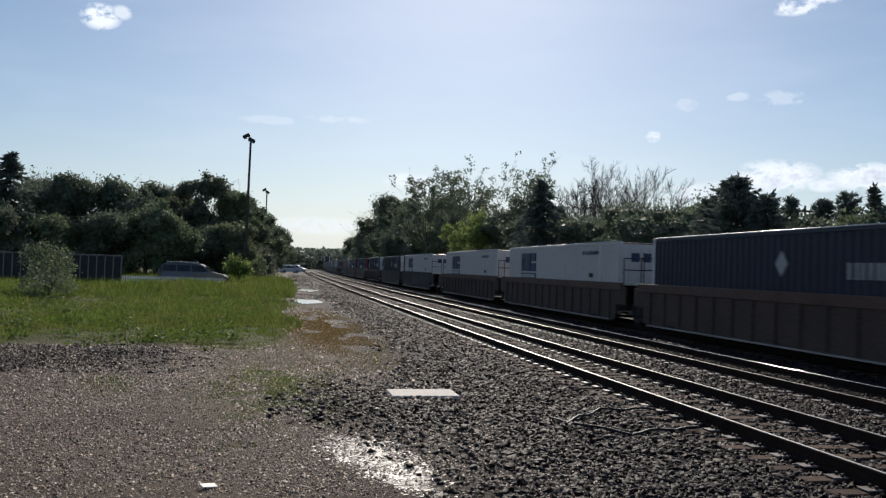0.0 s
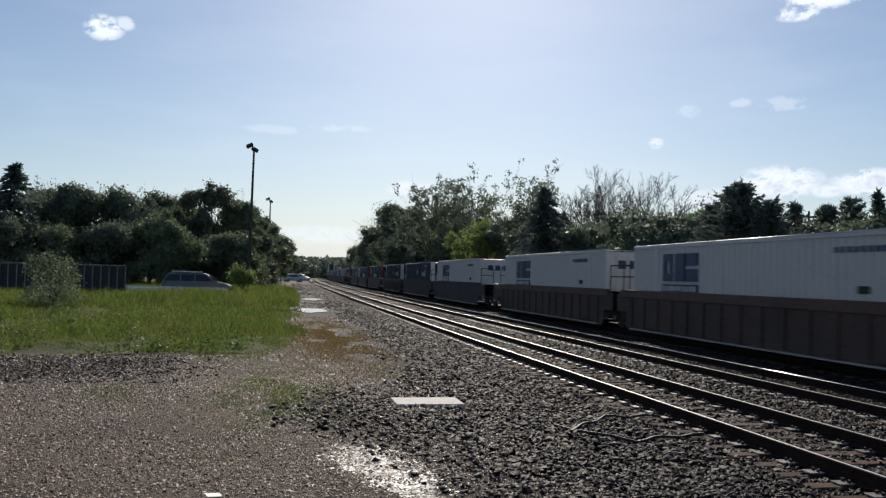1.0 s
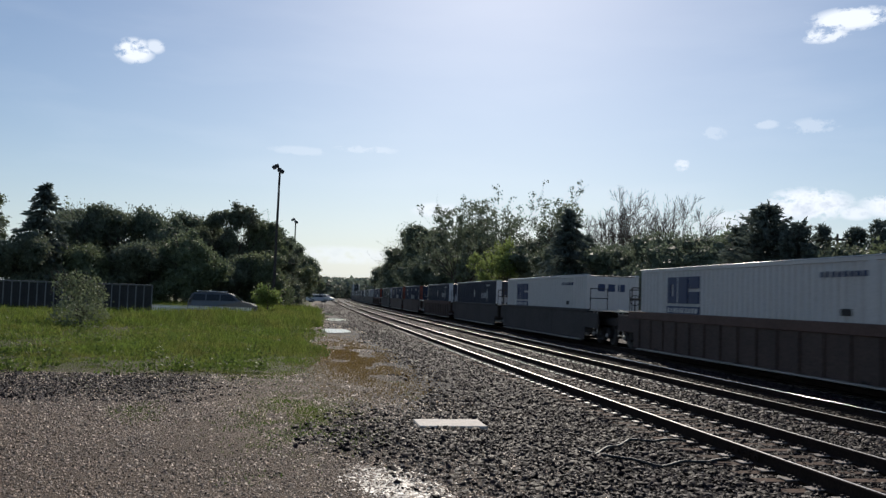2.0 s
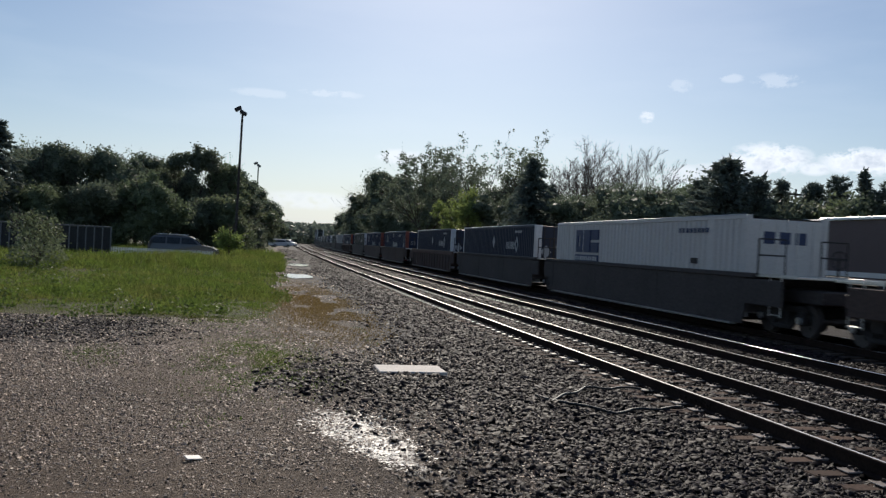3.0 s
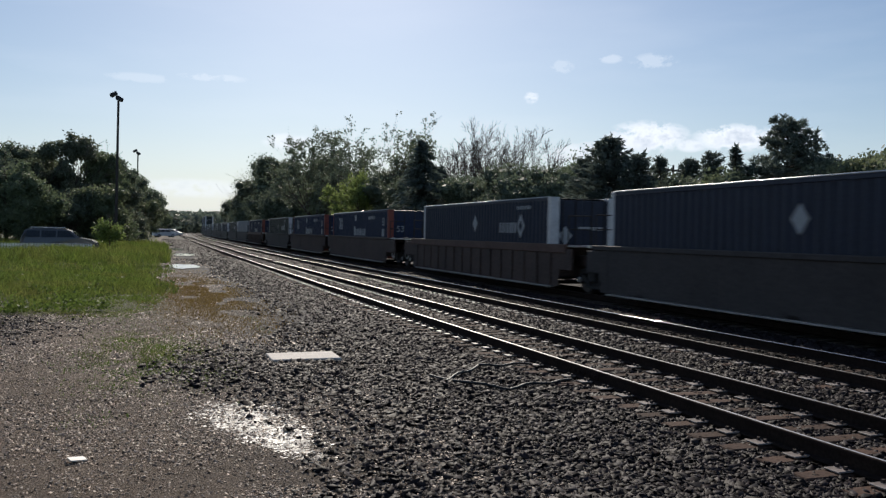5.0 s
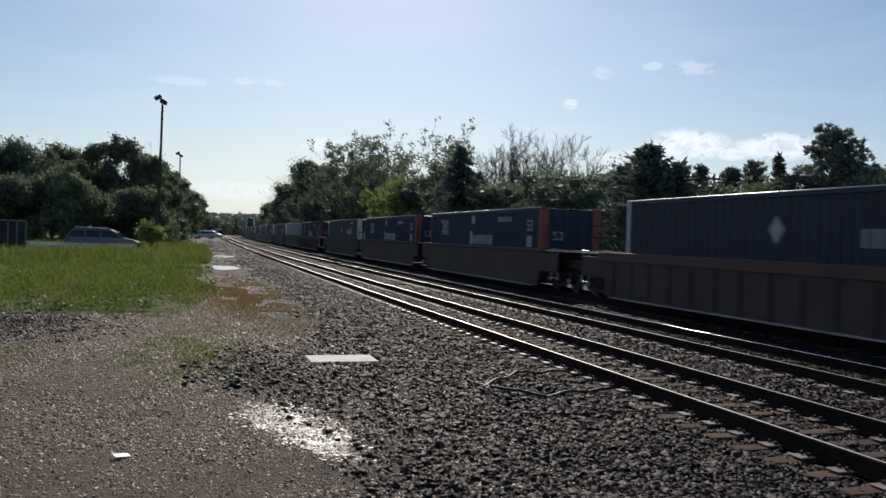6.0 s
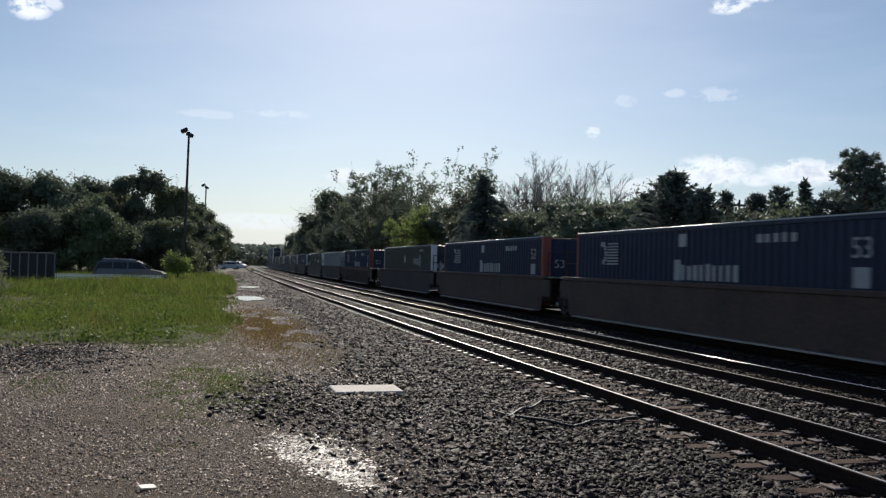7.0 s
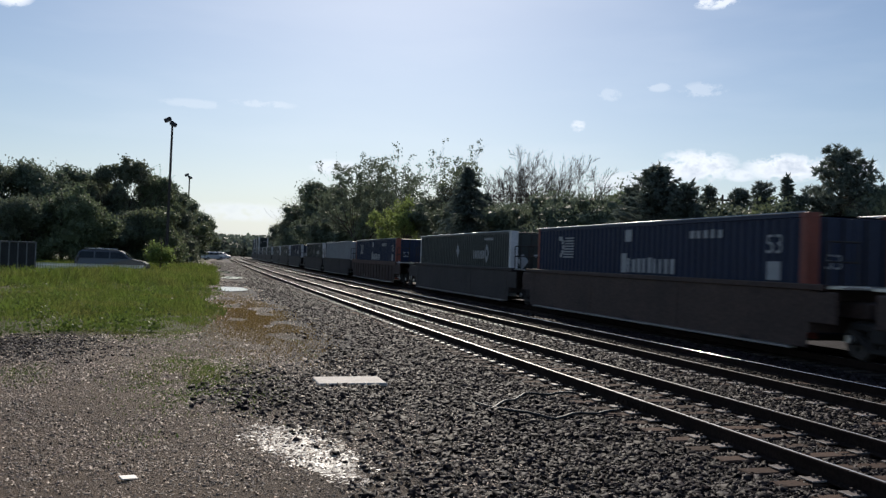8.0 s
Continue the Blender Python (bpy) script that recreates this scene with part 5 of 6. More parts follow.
def build_grass():
    rng = np.random.default_rng(3)
    xs, ys, hs, ws = [], [], [], []
    while len(xs) < 230000:
        y = 16.6 + 78 * rng.uniform() ** 1.9
        x = field_edge(y) - rng.uniform() ** 1.15 * (12 + y * 0.32)
        ragged = 1.5 * noise.noise((x * 0.45, y * 0.45, 8.0)) + 0.8 * noise.noise((x * 1.9, y * 1.9, 3.0))
        start = 20.2 + 0.9 * ragged
        if y < start and rng.uniform() > 0.25 * math.exp((y - start) * 1.1):
            continue
        side = field_edge(y) - x + 0.5 * noise.noise((x * 1.5, y * 0.8, 6.0))
        if side < 0.9 and rng.uniform() > 0.15 + 0.95 * side:
            continue
        lush = noise.noise((x * 0.18, y * 0.12, 1.7)) + 0.5 * noise.noise((x * 0.7, y * 0.5, 4.0)) + 0.35 * noise.noise((x * 2.3, y * 1.6, 2.0))
        near = min(1.0, max(0.0, y - 20.5) / 9)
        if lush < -0.3 and rng.uniform() < 0.7:
            continue
        hs.append((0.035 + 0.13 * near + 0.26 * min(1.0, max(0.0, (y - 34) / 18)) + 0.12 * min(1.0, max(0.0, (y - 48) / 6))) * (1 + 0.8 * lush))
        xs.append(x), ys.append(y), ws.append(0.004 + 0.00035 * y)
    blades("grass", np.array(xs), np.array(ys), np.array(hs), np.array(ws), "grass", "tall green grass and weeds in the field", rng)
    pts = []
    for k in range(210):
        y = 20.5 + 42 * rng.uniform() ** 1.5
        x = field_edge(y) - 0.3 - rng.uniform() * (10 + 0.3 * y)
        r = rng.uniform(0.10, 0.30)
        z = ground_height(x, y)
        for _ in range(int(40 + 160 * r)):
            pts.append((x + rng.normal() * r, y + rng.normal() * r, z + abs(rng.normal()) * r * 0.8 + 0.04))
    pts = np.array(pts)
    tagged(new("weeds", quads_mesh("weeds", leaf_quads(pts, 0.05, rng), len(pts), M["weed"])), "leafy weed clumps among the grass", "weeds", kind="stuff")
    n = 26000
    ys = 27.0 + 5.6 * rng.normal(size=n)
    xs = 1.75 + 0.72 * rng.normal(size=n)
    keep = np.array([noise.noise((float(a) * 1.1, float(b) * 0.5, 9.0)) > -0.2 for a, b in zip(xs, ys)]) & (ys > 15)
    xs, ys = xs[keep], ys[keep]
    blades("dry_grass", xs, ys, 0.04, 0.011, "grass_dry", "thin dry straw on the dirt path", rng)
    xs, ys = [], []
    while len(xs) < 9000:
        x, y = rng.uniform(-5.0, 2.4), rng.uniform(9.0, 20)
        tuft = math.exp(-((x - 0.1) / 0.75) ** 2 - ((y - 14.2) / 2.2) ** 2)
        if rng.uniform() < max(0.0, noise.noise((x * 0.6, y * 0.35, 7.0)) - 0.25) * 0.25 + tuft * 0.5 * (0.5 + noise.noise((x * 2, y * 2, 1.0))):
            xs.append(x), ys.append(y)
    blades("sparse_grass", np.array(xs), np.array(ys), 0.04, 0.006, "grass", "thin grass growing through the gravel", rng)


def stones(name, xs, ys, size, mat, label, rng, lift=0.25, flat=1.0):
    """Loose broken stones: uneven eight-sided pieces, joined."""
    n = len(xs)
    zs = np.array([ground_height(float(x), float(y)) for x, y in zip(xs, ys)])
    s = size * np.clip(np.exp(rng.normal(0, 0.33, n)), 0.45, 1.75)
    base = np.array([(1, 0, 0), (-1, 0, 0), (0, 1, 0), (0, -1, 0), (0, 0, 1), (0, 0, -1)], float)
    v = base[None] * rng.uniform(0.6, 1.15, (n, 6, 1)) + rng.normal(size=(n, 6, 3)) * 0.26
    v[:, :, 2] *= 0.68
    q = rng.normal(size=(n, 4))
    q /= np.linalg.norm(q, axis=1)[:, None]
    w, x, y, z = q.T
    rot = np.stack([1 - 2 * (y * y + z * z), 2 * (x * y - z * w), 2 * (x * z + y * w), 2 * (x * y + z * w), 1 - 2 * (x * x + z * z), 2 * (y * z - x * w),
                    2 * (x * z - y * w), 2 * (y * z + x * w), 1 - 2 * (x * x + y * y)], 1).reshape(n, 3, 3)
    v = np.einsum("nij,nkj->nki", rot, v) * s[:, None, None]
    v[:, :, 2] *= flat
    v += np.stack([xs, ys, zs + s * lift], 1)[:, None, :]
    tri = np.array([(0, 2, 4), (2, 1, 4), (1, 3, 4), (3, 0, 4), (2, 0, 5), (1, 2, 5), (3, 1, 5), (0, 3, 5)])
    p = v[:, tri]
    facing = np.cross(p[:, :, 1] - p[:, :, 0], p[:, :, 2] - p[:, :, 0])
    facing /= np.linalg.norm(facing, axis=2)[:, :, None] + 1e-9
    idx = (np.arange(n)[:, None, None] * 6 + tri[None])[facing[:, :, 2] > -0.45].reshape(-1)      # undersides lie in the ground
    me = bpy.data.meshes.new(name)
    me.vertices.add(n * 6)
    me.vertices.foreach_set("co", v.astype(np.float32).ravel())
    me.loops.add(len(idx))
    me.loops.foreach_set("vertex_index", idx.astype(np.int32))
    me.polygons.add(len(idx) // 3)
    me.polygons.foreach_set("loop_start", np.arange(0, len(idx), 3, dtype=np.int32))
    me.materials.append(M[mat])
    me.update(calc_edges=True)
    return tagged(new(name, me), label, "gravel", kind="stuff")


PUDDLES = [(1.95, 46.2, 1.05, 2.9), (0.55, 45.6, 0.5, 1.4), (2.85, 66.5, 0.8, 3.6), (3.0, 84, 0.5, 5.5), (-0.5, 44.8, 0.4, 0.9)]   # x, y, half sizes


def dry_land(xs, ys):
    """True where no puddle lies."""
    out = np.ones(len(xs), bool)
    for x, y, w, d in PUDDLES:
        out &= ((xs - x) / (w * 1.15)) ** 2 + ((ys - y + d * 0.5) / (d * 1.7)) ** 2 > 1.0
    return out


def build_stones():
    rng = np.random.default_rng(12)
    n = 170000
    ys = 5.5 + 60 * rng.uniform(size=n) ** 1.7
    us = 0.0 + rng.uniform(size=n) * 13.2
    wave = np.array([noise.noise((float(a) * 0.8, float(b) * 0.45, 11.0)) for a, b in zip(us, ys)])
    keep = us + 2.1 * np.exp(-((ys - 12.4) / 1.7) ** 2) + 1.3 * wave > 0.9 + 1.7 * np.clip((ys - 15) / 4, 0, 1) + 3.4 * rng.uniform(0, 1, n)
    keep &= dry_land(us + ys * ys / (2 * R_TURN), ys)
    for xa, xb in TRACKS:      # none on the rails
        for x in (xa, xb):
            keep &= np.abs(us - x) > 0.10
    phase = np.abs((ys + 14.0 + 0.265) % 0.53 - 0.265)
    for k, (xa, xb) in enumerate(TRACKS):
        on_tie = (np.abs(us - (xa + xb) / 2) < 1.3) & (phase < 0.115)
        covered = np.where(np.abs(us - (xa + xb) / 2) < 0.55, 0.5, 0.16) if k == 0 else 0.97
        keep &= ~on_tie | (rng.uniform(size=n) < covered)
    keep &= (np.abs(us - 2.39) > 0.58) | (np.abs(ys - 13.3) > 0.39)
    ys, us = ys[keep], us[keep]
    xs = us + ys * ys / (2 * R_TURN)
    inner_bed = (us > TRACKS[1][0]) & (us < TRACKS[1][1])
    stones("ballast", xs[~inner_bed], ys[~inner_bed], 0.032 + 0.0005 * ys[~inner_bed], "stone", "dark broken ballast stones round the tracks", rng, 0.3, 0.6)
    stones("oily_ballast", xs[inner_bed], ys[inner_bed], 0.032 + 0.0005 * ys[inner_bed], "stone_black", "black ballast stones between the middle rails", rng, 0.3, 0.6)
    n = 30000                  # the same ballast and path farther down the line
    ys = 50 + 120 * rng.uniform(size=n) ** 1.4
    us = 1.2 + rng.uniform(size=n) * 11.6
    keep = dry_land(us + ys * ys / (2 * R_TURN), ys) & (us > 1.2 + 3.0 * rng.uniform(size=n))
    for xa, xb in TRACKS:
        for x in (xa, xb):
            keep &= np.abs(us - x) > 0.16
    ys, us = ys[keep], us[keep]
    stones("far_ballast", us + ys * ys / (2 * R_TURN), ys, 0.05 + 0.0004 * ys, "stone", "dark ballast stones along the far tracks", rng, 0.1, 0.5)
    n = 270000
    ys = 5.0 + 55 * rng.uniform(size=n) ** 2.7
    us = -8 + rng.uniform(size=n) * 12.0
    edge = np.array([field_edge(float(y)) if y > 20.8 else -99.0 for y in ys])
    keep = (us < 3.3 - 0.8 * np.clip((ys - 15) / 4, 0, 1) + rng.uniform(-0.9, 1.1, n)) & (us > edge - rng.uniform(0, 0.6, n)) & (us > -1.5 - 0.42 * ys)
    worn = np.array([noise.noise((float(a) * 0.5 + 3.0, float(b) * 0.25, 21.0)) for a, b in zip(us, ys)])
    keep &= (worn < 0.12) | (rng.uniform(size=n) < 0.35)          # bare wheel ruts
    keep &= (ys < 19) | (us < 0.2) | (rng.uniform(size=n) < 0.18)
    keep &= dry_land(us + ys * ys / (2 * R_TURN), ys)
    ys, us = ys[keep], us[keep]
    stones("lot_gravel", us + ys ** 2 / (2 * R_TURN), ys, 0.0075 + 0.0007 * ys, "pebble", "fine grey brown gravel of the lot and path", rng, 0.15, 0.7)
    n = 16000                  # a strip of coarser dark stone along the field
    ys = 18.2 + 1.5 * rng.normal(size=n)
    us = -1.8 - 9.5 * rng.uniform(size=n) ** 0.9
    us += 1.6 * rng.uniform(size=n) ** 3
    keep = (np.abs(ys - 18.2) < 2.6) & (us > -2.0 - 0.42 * ys) & (rng.uniform(size=n) < np.clip((-us - 0.4) / 3.0, 0, 1))
    stones("edge_gravel", us[keep], ys[keep], 0.03, "stone", "coarser dark gravel along the edge of the field", rng, 0.2, 0.6)
    n = 2600                   # pale patch near the path
    a, q = rng.uniform(0, 6.283, n), np.sqrt(rng.uniform(size=n))
    u, v = np.cos(a) * q, np.sin(a) * q
    xs = 1.16 + (0.46 + 0.17 * v) * u - 0.24 * v + 0.09 * rng.normal(size=n)
    ys = 8.75 + 1.3 * v + 0.2 * rng.normal(size=n)
    keep = np.array([noise.noise((float(a) * 4.5, float(b) * 2.2, 5.0)) + 0.7 * noise.noise((float(a) * 13, float(b) * 7, 2.0)) > 0.55 * float(c) ** 2 - 0.25 for a, b, c in zip(xs, ys, q)])
    xs, ys = xs[keep], ys[keep]
    stones("pale_spill", xs, ys, 0.02, "stone_pale", "patch of pale flat stones on the gravel", rng, 0.1, 0.16)


build_grass()
build_stones()


# ---- things on the ground ----
def build_small():
    bm = bmesh.new()
    box(bm, -0.53, 0.53, -0.34, 0.34, -0.04, 0.035, bevel=0.012)
    slab = tagged(new("concrete_slab", mesh_of("concrete_slab", bm, M["concrete"])), "pale concrete slab lying on the gravel", "slab")
    slab.matrix_world = pose(2.39, 13.3, ground_height(2.39, 13.3) + 0.0, 0.8, 0, 1)
    for k, (x, y, w, d) in enumerate(PUDDLES):
        rng = random.Random(60 + k)
        n = 22
        z = max(ground_height(x + a * w, y + b * d) for a in (-1, 0, 1) for b in (-1, -0.5, 0, 0.5, 1)) + 0.03
        verts = [(x, y, z)] + [(x + w * math.cos(i * 6.2832 / n) * rng.uniform(0.7, 1.05), y + d * math.sin(i * 6.2832 / n) * rng.uniform(0.7, 1.05), z) for i in range(n)]
        tagged(new("puddle", raw_mesh("puddle", verts, [(0, 1 + i, 1 + (i + 1) % n) for i in range(n)], M["water"])), "shallow rain puddle on the dirt path", "puddle", "puddles on the path")
    for k, pts in enumerate([[(4.0, 11.2), (4.5, 11.9), (5.0, 12.5), (5.6, 12.6), (6.0, 12.4)], [(3.9, 11.6), (4.3, 10.9), (4.7, 10.6), (5.3, 10.9), (6.0, 11.0)]]):
        line = []
        for a, b in zip(pts, pts[1:]):
            for s in range(4):
                q = Vector(a).lerp(Vector(b), s / 4)
                line.append(Vector((q.x, q.y, ground_height(q.x, q.y) + 0.06 + 0.02 * math.sin(q.x * 9))))
        v, f = [], []
        for i, q in enumerate(line):
            d = (line[min(i + 1, len(line) - 1)] - line[max(i - 1, 0)]).normalized()
            side = d.cross(Vector((0, 0, 1))).normalized()
            up = side.cross(d)
            v += [tuple(q + side * (0.02 * math.cos(c * 1.0472)) + up * (0.02 * math.sin(c * 1.0472))) for c in range(6)]
            if i:
                f += [((i - 1) * 6 + c, (i - 1) * 6 + (c + 1) % 6, i * 6 + (c + 1) % 6, i * 6 + c) for c in range(6)]
        tagged(new("cable", raw_mesh("cable", v, f, M["cable"])), "black cable lying over the ballast to the rail", "cable", "track cables")
    bm = bmesh.new()
    box(bm, -0.07, 0.07, -0.045, 0.045, 0, 0.012, bevel=0.003)
    litter = tagged(new("litter", mesh_of("litter", bm, M["stone_pale"])), "scrap of white litter on the gravel", "litter")
    litter.matrix_world = pose(-0.47, 7.75, 0.02, 8, 5, 25)


def lamp_pole(x, y, h, label):
    t = empty("lamp_pole", pose(x, y, 0), label, "lamp pole", "floodlight poles")
    bm = bmesh.new()
    tube(bm, (0, 0, -0.5), (0.12, 0, h), 0.14, 0.09, sides=12)
    part("pole", bm, M["pole"], t)
    bm = bmesh.new()
    tube(bm, (0.12, 0, h - 0.1), (-0.15, 0, h + 0.12), 0.04, sides=6)
    part("bracket", bm, M["lamp_dark"], t)
    for k, (dx, dz, tilt) in enumerate(((-0.28, 0.1, -28), (0.2, -0.25, 25))):
        bm = bmesh.new()
        box(bm, -0.32, 0.32, -0.26, 0.26, -0.16, 0.16, bevel=0.06)
        lamp = part("floodlight", bm, M["lamp_dark"], t)
        lamp.matrix_local = pose(dx, 0, h + dz, 0, tilt, 0)
        bm = bmesh.new()
        box(bm, -0.26, 0.26, -0.2, 0.2, -0.185, -0.155)
        part("lens", bm, M["lens"], lamp)
    return t


def build_suv(m, paint="car_paint", label="grey estate car parked in the tall grass"):
    t = empty("parked_car", m, label, "car")
    # side outline along X (front at +X), then crowned in width
    outline = [(-2.35, 0.45), (-2.38, 0.95), (-2.28, 1.2), (-2.12, 1.62), (-1.9, 1.74), (-0.6, 1.80), (0.45, 1.74), (0.75, 1.62), (1.35, 1.16), (2.1, 1.02), (2.36, 0.86), (2.42, 0.5), (2.3, 0.34), (-2.25, 0.34)]
    bm = bmesh.new()
    rings = []
    for yy, k in ((-0.9, 0.0), (-0.86, 1), (0.86, 1), (0.9, 0.0)):
        ring = []
        for x, z in outline:
            tuck = 0.0 if z < 1.15 else (z - 1.15) * 0.28
            ring.append(bm.verts.new((x * (0.985 if k == 0 else 1), yy - math.copysign(tuck, yy), z * (0.99 if k == 0 else 1))))
        rings.append(ring)
    n = len(outline)
    for a, b in zip(rings, rings[1:]):
        for i in range(n):
            bm.faces.new((a[i], a[(i + 1) % n], b[(i + 1) % n], b[i]))
    bm.faces.new(rings[0][::-1])
    bm.faces.new(rings[-1])
    part("body", bm, M[paint], t, smooth=False)
    for s in (-1, 1):
        for xa, xb, xc, xd in ((-2.05, -1.15, -1.15, -1.95), (-1.05, -0.15, -0.15, -1.05), (-0.05, 1.12, 0.62, -0.05)):
            bm = bmesh.new()
            q = [bm.verts.new((x, s * (0.915 - max(0, z - 1.15) * 0.28), z)) for x, z in ((xa, 1.18), (xb, 1.18), (xc, 1.62), (xd, 1.62))]
            w = [bm.verts.new((p.co.x, p.co.y - s * 0.03, p.co.z)) for p in q]
            bm.faces.new(q), bm.faces.new(w[::-1])
            for i in range(4):
                bm.faces.new((q[i], w[i], w[(i + 1) % 4], q[(i + 1) % 4]))
            part("window", bm, M["car_glass"], t)
        for x in (-1.45, 1.5):
            bm = bmesh.new()
            tube(bm, (x, s * 0.72, 0.34), (x, s * 0.93, 0.34), 0.34, sides=20)
            wheel = part("wheel", bm, M["tyre"], t)
            bm = bmesh.new()
            tube(bm, (x, s * 0.92, 0.34), (x, s * 0.945, 0.34), 0.2, sides=14)
            part("rim", bm, M["galv"], wheel)
        bm = bmesh.new()
        tube(bm, (-1.8, s * 0.66, 1.84), (0.2, s * 0.66, 1.84), 0.02, sides=6)
        for x in (-1.7, -0.8, 0.1):
            tube(bm, (x, s * 0.66, 1.74), (x, s * 0.66, 1.84), 0.018, sides=5)
        part("roof_rail", bm, M["fascia"], t)
    bm = bmesh.new()
    q = [bm.verts.new(p) for p in ((1.34, -0.78, 1.2), (1.34, 0.78, 1.2), (0.84, 0.68, 1.6), (0.84, -0.68, 1.6))]
    bm.faces.new(q)
    bmesh.ops.translate(bm, verts=bm.verts, vec=(0.03, 0, 0.03))
    part("windscreen", bm, M["car_glass"], t)


def build_fences():
    # dark panelled fence with grey posts and top rail
    t = empty("panel_fence", pose(0, 0, 0), "dark panelled fence with pale posts and top rail", "fence")
    a, b = Vector((*at(-21, 66), 0)), Vector((*at(-9.1, 63), 0))
    n = 26
    for k in range(n + 1):
        p = a.lerp(b, k / n)
        bm = bmesh.new()
        tube(bm, (p.x, p.y - 0.06, -0.3), (p.x, p.y - 0.06, 2.2), 0.045, sides=8)
        part("post", bm, M["fence_post"], t)
        if k < n:
            q = a.lerp(b, (k + 1) / n)
            bm = bmesh.new()
            box(bm, p.x + 0.03, q.x - 0.03, p.y - 0.01, p.y + 0.03, 0.05, 2.08)
            part("panel", bm, M["fence_dark"], t)
    bm = bmesh.new()
    tube(bm, (a.x, a.y - 0.06, 2.16), (b.x, b.y - 0.06, 2.16), 0.04, sides=8)
    part("top_rail", bm, M["fence_post"], t)
    t = empty("picket_fence", pose(0, 0, 0), "low white picket fence beside the parked car", "fence")
    a, b = Vector((*at(-9.2, 63.2), 0)), Vector((*at(-3.0, 62.4), 0))
    n = 42
    for k in range(n + 1):
        p = a.lerp(b, k / n)
        bm = bmesh.new()
        box(bm, p.x - 0.05, p.x + 0.05, p.y - 0.012, p.y + 0.012, 0.02, 0.84)
        part("picket", bm, M["white_rail"], t)
    for z in (0.3, 0.7):
        bm = bmesh.new()
        tube(bm, (a.x, a.y + 0.04, z), (b.x, b.y + 0.04, z), 0.03, sides=4)
        part("rail", bm, M["white_rail"], t)


def utility_pole(x, y, h, arm, label):
    t = empty("utility_pole", pose(x, y, 0), label, "utility pole", "utility poles")
    bm = bmesh.new()
    tube(bm, (0, 0, -0.5), (0, 0, h), h * 0.014, h * 0.01, sides=8)
    part("pole", bm, M["pole"], t)
    bm = bmesh.new()
    box(bm, -arm, arm, -0.08, 0.08, h - 0.55, h - 0.38)
    part("cross_arm", bm, M["pole"], t)
    for k in (-0.9, -0.4, 0.4, 0.9):
        bm = bmesh.new()
        tube(bm, (k * arm, 0, h - 0.38), (k * arm, 0, h - 0.2), 0.04, sides=6)
        part("insulator", bm, M["lamp_dark"], t)
    return t


def build_wires():
    a, b = Vector((*at(34.0, 78), 7.95)), Vector((*at(52.0, 82), 8.4))
    for side in (-1.1, 1.1):
        v, f = [], []
        for i in range(25):
            q = a.lerp(b, i / 24) + Vector((side, 0, -0.9 * 4 * (i / 24) * (1 - i / 24)))
            v += [(q.x, q.y - 0.02, q.z), (q.x, q.y + 0.02, q.z), (q.x, q.y, q.z + 0.035)]
            if i:
                f += [((i - 1) * 3 + c, (i - 1) * 3 + (c + 1) % 3, i * 3 + (c + 1) % 3, i * 3 + c) for c in range(3)]
        tagged(new("overhead_wire", raw_mesh("overhead_wire", v, f, M["cable"])), "thin black overhead wire on the utility pole", "wire", "overhead wires")


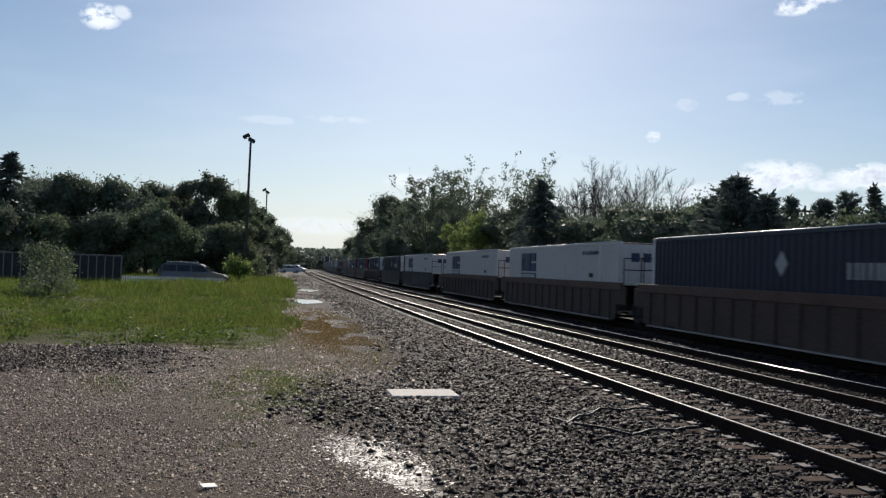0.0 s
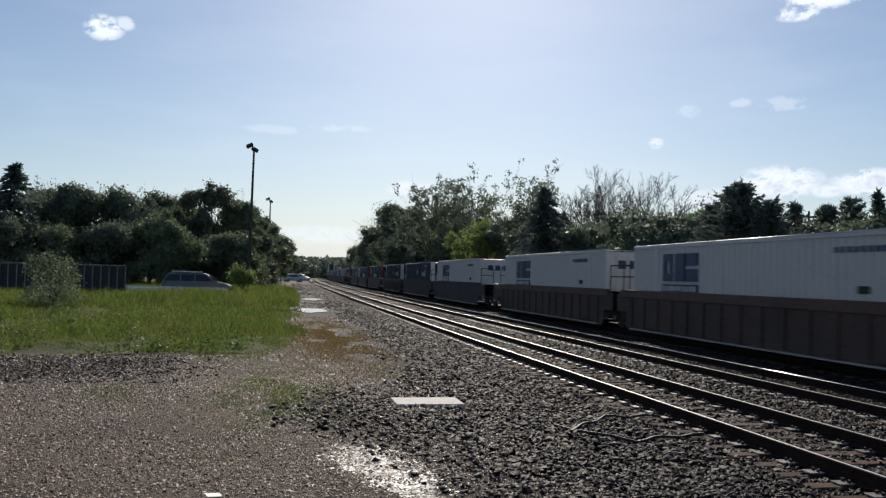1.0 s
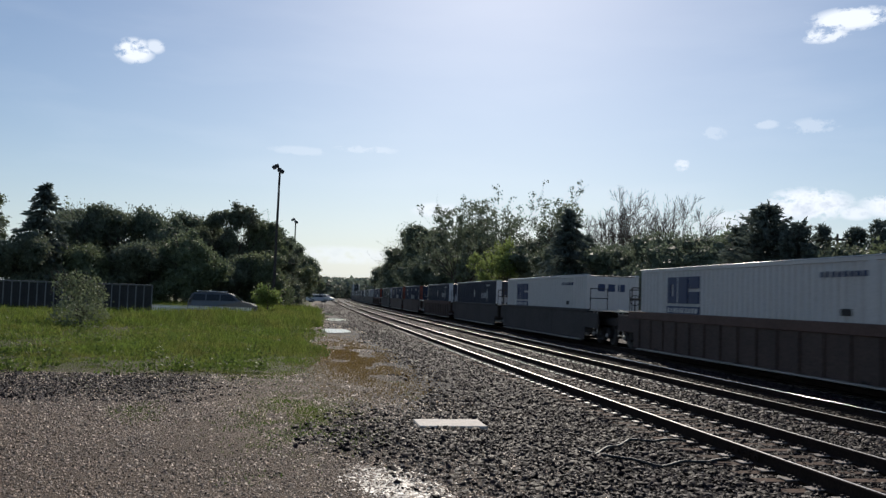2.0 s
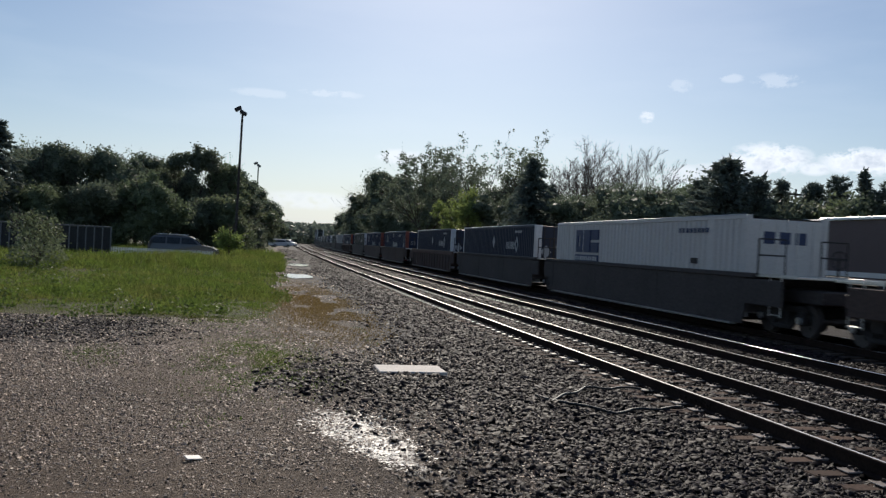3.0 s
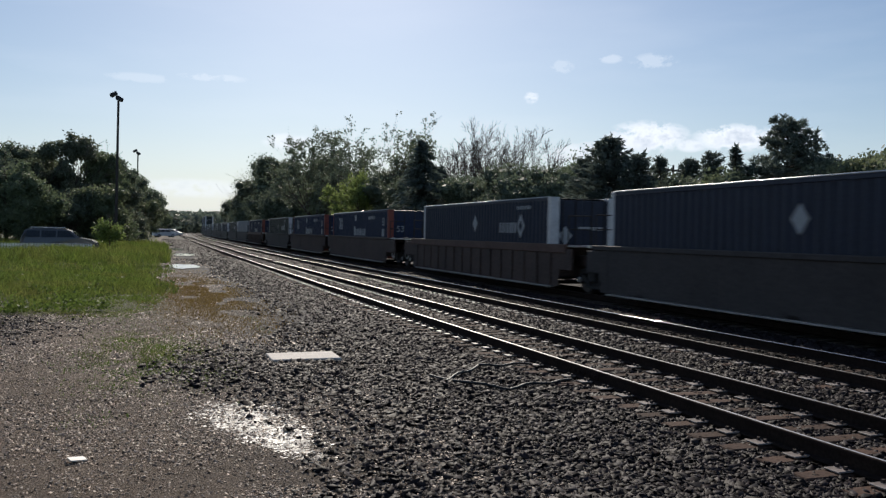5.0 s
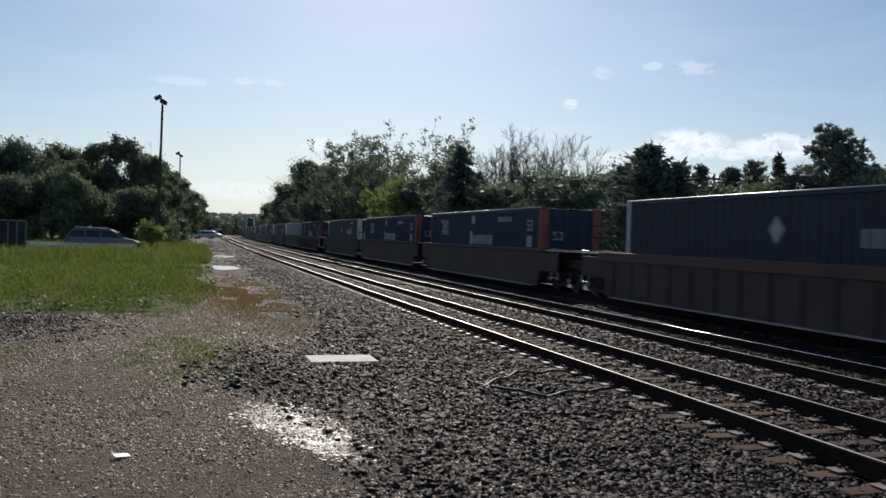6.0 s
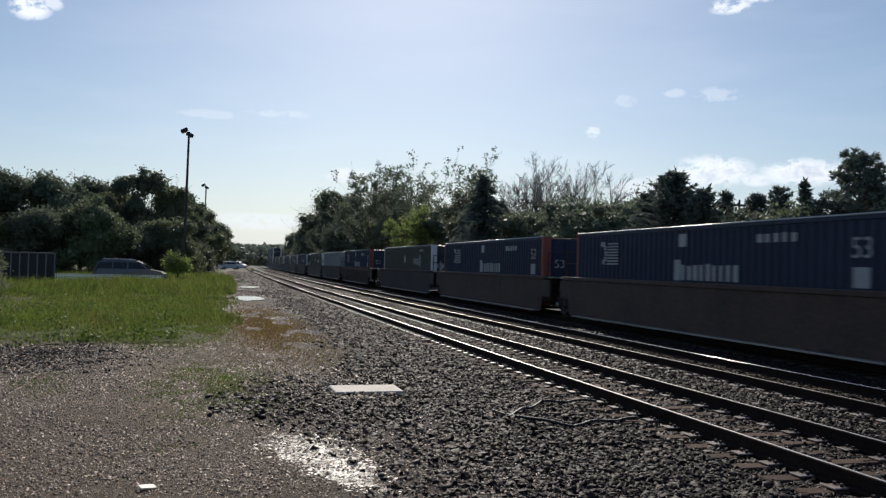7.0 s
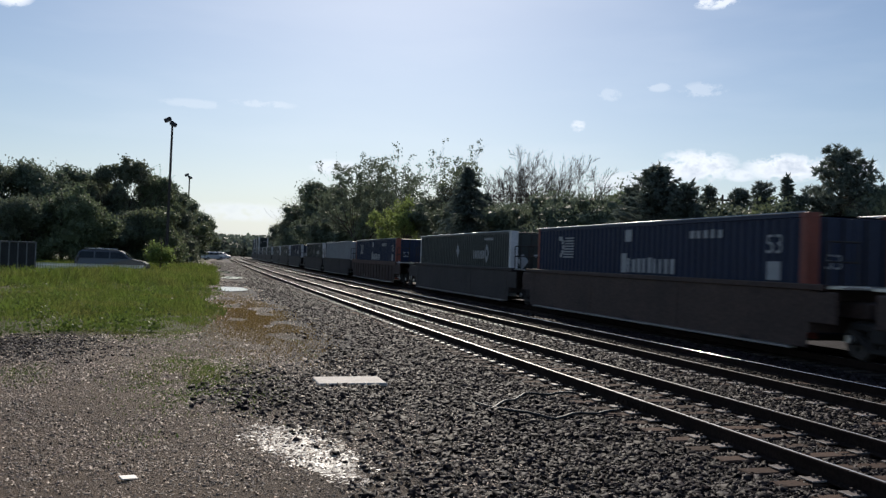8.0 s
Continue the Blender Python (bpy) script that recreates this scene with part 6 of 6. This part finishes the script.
def build_house(x0, x1, y0, y1, eave, ridge, along, wall, label):
    t = empty("house", pose((x0 + x1) / 2, (y0 + y1) / 2, 0), label, "house", "houses behind the tracks")
    w, d = (x1 - x0) / 2, (y1 - y0) / 2
    for sx, sy in ((-1, 0), (1, 0), (0, -1), (0, 1)):
        bm = bmesh.new()
        if sx:
            box(bm, sx * w - 0.1, sx * w + 0.1, -d, d, 0, eave)
            for k in range(int(eave / 0.22)):
                box(bm, sx * w - 0.112, sx * w + 0.112, -d, d, k * 0.22, k * 0.22 + 0.2)
        else:
            box(bm, -w + 0.1, w - 0.1, sy * d - 0.1, sy * d + 0.1, 0, eave)
        part("wall", bm, M[wall], t)
    bm = bmesh.new()
    o = 0.45
    if along == "y":
        pts = [(-w - o, eave - 0.15), (0, ridge), (w + o, eave - 0.15)]
        v = [[bm.verts.new((x, s * (d + o), z)) for x, z in pts] for s in (-1, 1)]
    else:
        pts = [(-d - o, eave - 0.15), (0, ridge), (d + o, eave - 0.15)]
        v = [[bm.verts.new((s * (w + o), y, z)) for y, z in pts] for s in (-1, 1)]
    for k in range(2):
        bm.faces.new((v[0][k], v[0][k + 1], v[1][k + 1], v[1][k]))
    bmesh.ops.solidify(bm, geom=bm.faces[:], thickness=0.16)
    part("roof", bm, M["roof"], t)
    for s in (-1, 1):             # gable ends
        bm = bmesh.new()
        if along == "y":
            q = [bm.verts.new(p) for p in ((-w, s * d, eave - 0.05), (w, s * d, eave - 0.05), (0, s * d, ridge - 0.2))]
        else:
            q = [bm.verts.new(p) for p in ((s * w, -d, eave - 0.05), (s * w, d, eave - 0.05), (s * w, 0, ridge - 0.2))]
        f = bm.faces.new(q)
        bmesh.ops.solidify(bm, geom=[f], thickness=0.1)
        part("gable", bm, M["house_white"], t)
    bm = bmesh.new()
    box(bm, -w - o - 0.03, -w - o + 0.05, -d - o, d + o, eave - 0.3, eave - 0.1)
    part("gutter", bm, M["fascia"], t, "bright white gutter")
    for k in (-0.5, 0.45):
        bm = bmesh.new()
        box(bm, -w - 0.16, -w - 0.1, k * d - 0.55, k * d + 0.55, eave * 0.42, eave * 0.42 + 1.3)
        win = part("window", bm, M["fascia"], t)
        bm = bmesh.new()
        box(bm, -w - 0.18, -w - 0.155, k * d - 0.45, k * d + 0.45, eave * 0.42 + 0.1, eave * 0.42 + 1.2)
        part("pane", bm, M["window"], win)


def build_flat(x0, x1, y0, y1, h):
    """A low flat-roofed building with a bright metal roof edge."""
    t = empty("flat_roofed_building", pose((x0 + x1) / 2, (y0 + y1) / 2, 0), "pale pink flat roofed building with a metal roof edge", "building")
    w, d = (x1 - x0) / 2, (y1 - y0) / 2
    for sx, sy in ((-1, 0), (1, 0), (0, -1), (0, 1)):
        bm = bmesh.new()
        if sx:
            box(bm, sx * w - 0.12, sx * w + 0.12, -d, d, 0, h - 0.1)
        else:
            box(bm, -w + 0.12, w - 0.12, sy * d - 0.12, sy * d + 0.12, 0, h - 0.1)
        part("wall", bm, M["house_wall"], t)
    bm = bmesh.new()
    box(bm, -w - 0.25, w + 0.25, -d - 0.25, d + 0.25, h - 0.1, h + 0.06, bevel=0.02)
    part("roof", bm, M["fascia"], t)
    bm = bmesh.new()
    box(bm, -w - 0.16, -w - 0.12, -d, d, 1.5, 1.75)
    part("wall_band", bm, M["house_white"], t)
    for k in (-0.55, 0.1, 0.7):
        bm = bmesh.new()
        box(bm, -w - 0.15, -w - 0.12, k * d - 0.5, k * d + 0.5, 0.5, 1.4)
        win = part("window", bm, M["house_white"], t)
        bm = bmesh.new()
        box(bm, -w - 0.17, -w - 0.145, k * d - 0.42, k * d + 0.42, 0.58, 1.32)
        part("pane", bm, M["window"], win)


build_small()
lamp_pole(*at(-1.62, 80), 13.35, "tall dark pole with two floodlights behind the grass")
lamp_pole(*at(-0.42, 137), 13.35, "distant tall dark pole with floodlights")
build_suv(pose(*at(-4.75, 65), 0.05, 0, 0, -4))
build_suv(pose(*at(1.25, 195), 0.05, 0, 0, 20), "white_rail", "small distant white car beside the line")
build_suv(pose(*at(1.75, 230), 0.05, 0, 0, -30), "white_rail", "small distant white car beside the line")
build_fences()
build_wires()
utility_pole(*at(34.0, 78), 8.3, 1.3, "wooden utility pole with a cross arm behind the train")
utility_pole(*at(4.95, 420), 15.5, 1.5, "distant wooden utility pole")
utility_pole(*at(5.35, 400), 15.5, 1.5, "distant wooden utility pole")
build_flat(29.2, 36.0, 31.0, 40.5, 4.45)
build_house(44.0, 52.0, 46.5, 56.0, 4.6, 7.3, "x", "house_white", "white gabled house behind the flat roofed building")
build_house(29.5, 34.5, 43.5, 49.5, 2.3, 3.2, "y", "house_white", "low white garage behind the tracks")


# ---- moving things ----
def motions():
    stops = [0.0, 1.0, 2.0, 3.0, 4.0, 5.0, 6.0, 7.0, 8.0]
    for thing, s, z in MOVING:
        rows = []
        for t in stops:
            y = s - SPEED * t
            rows.append((t, pose(TRAIN_X + bend(y), y, z, 0, 0, -math.degrees(y / R_TURN) if y > 0 else 0)))
        walk(thing, rows)
    turn = math.degrees(SPEED / 0.42)
    keyed = {}
    for thing, s, z in MOVING:
        for child in thing.children_recursive:
            if not child.name.startswith("wheelset"):
                continue
            side = child.location.y > 0
            if side not in keyed:
                y = child.location.y
                walk(child, [(k / FPS, pose(0, y, 0.455, turn * k / FPS)) for k in range(8 * FPS + 1)])
                keyed[side] = child
            else:         # alike wheels roll alike
                child.rotation_mode = "QUATERNION"
                child.animation_data_create()
                child.animation_data.action = keyed[side].animation_data.action
                child.animation_data.action_slot = keyed[side].animation_data.action_slot


motions()
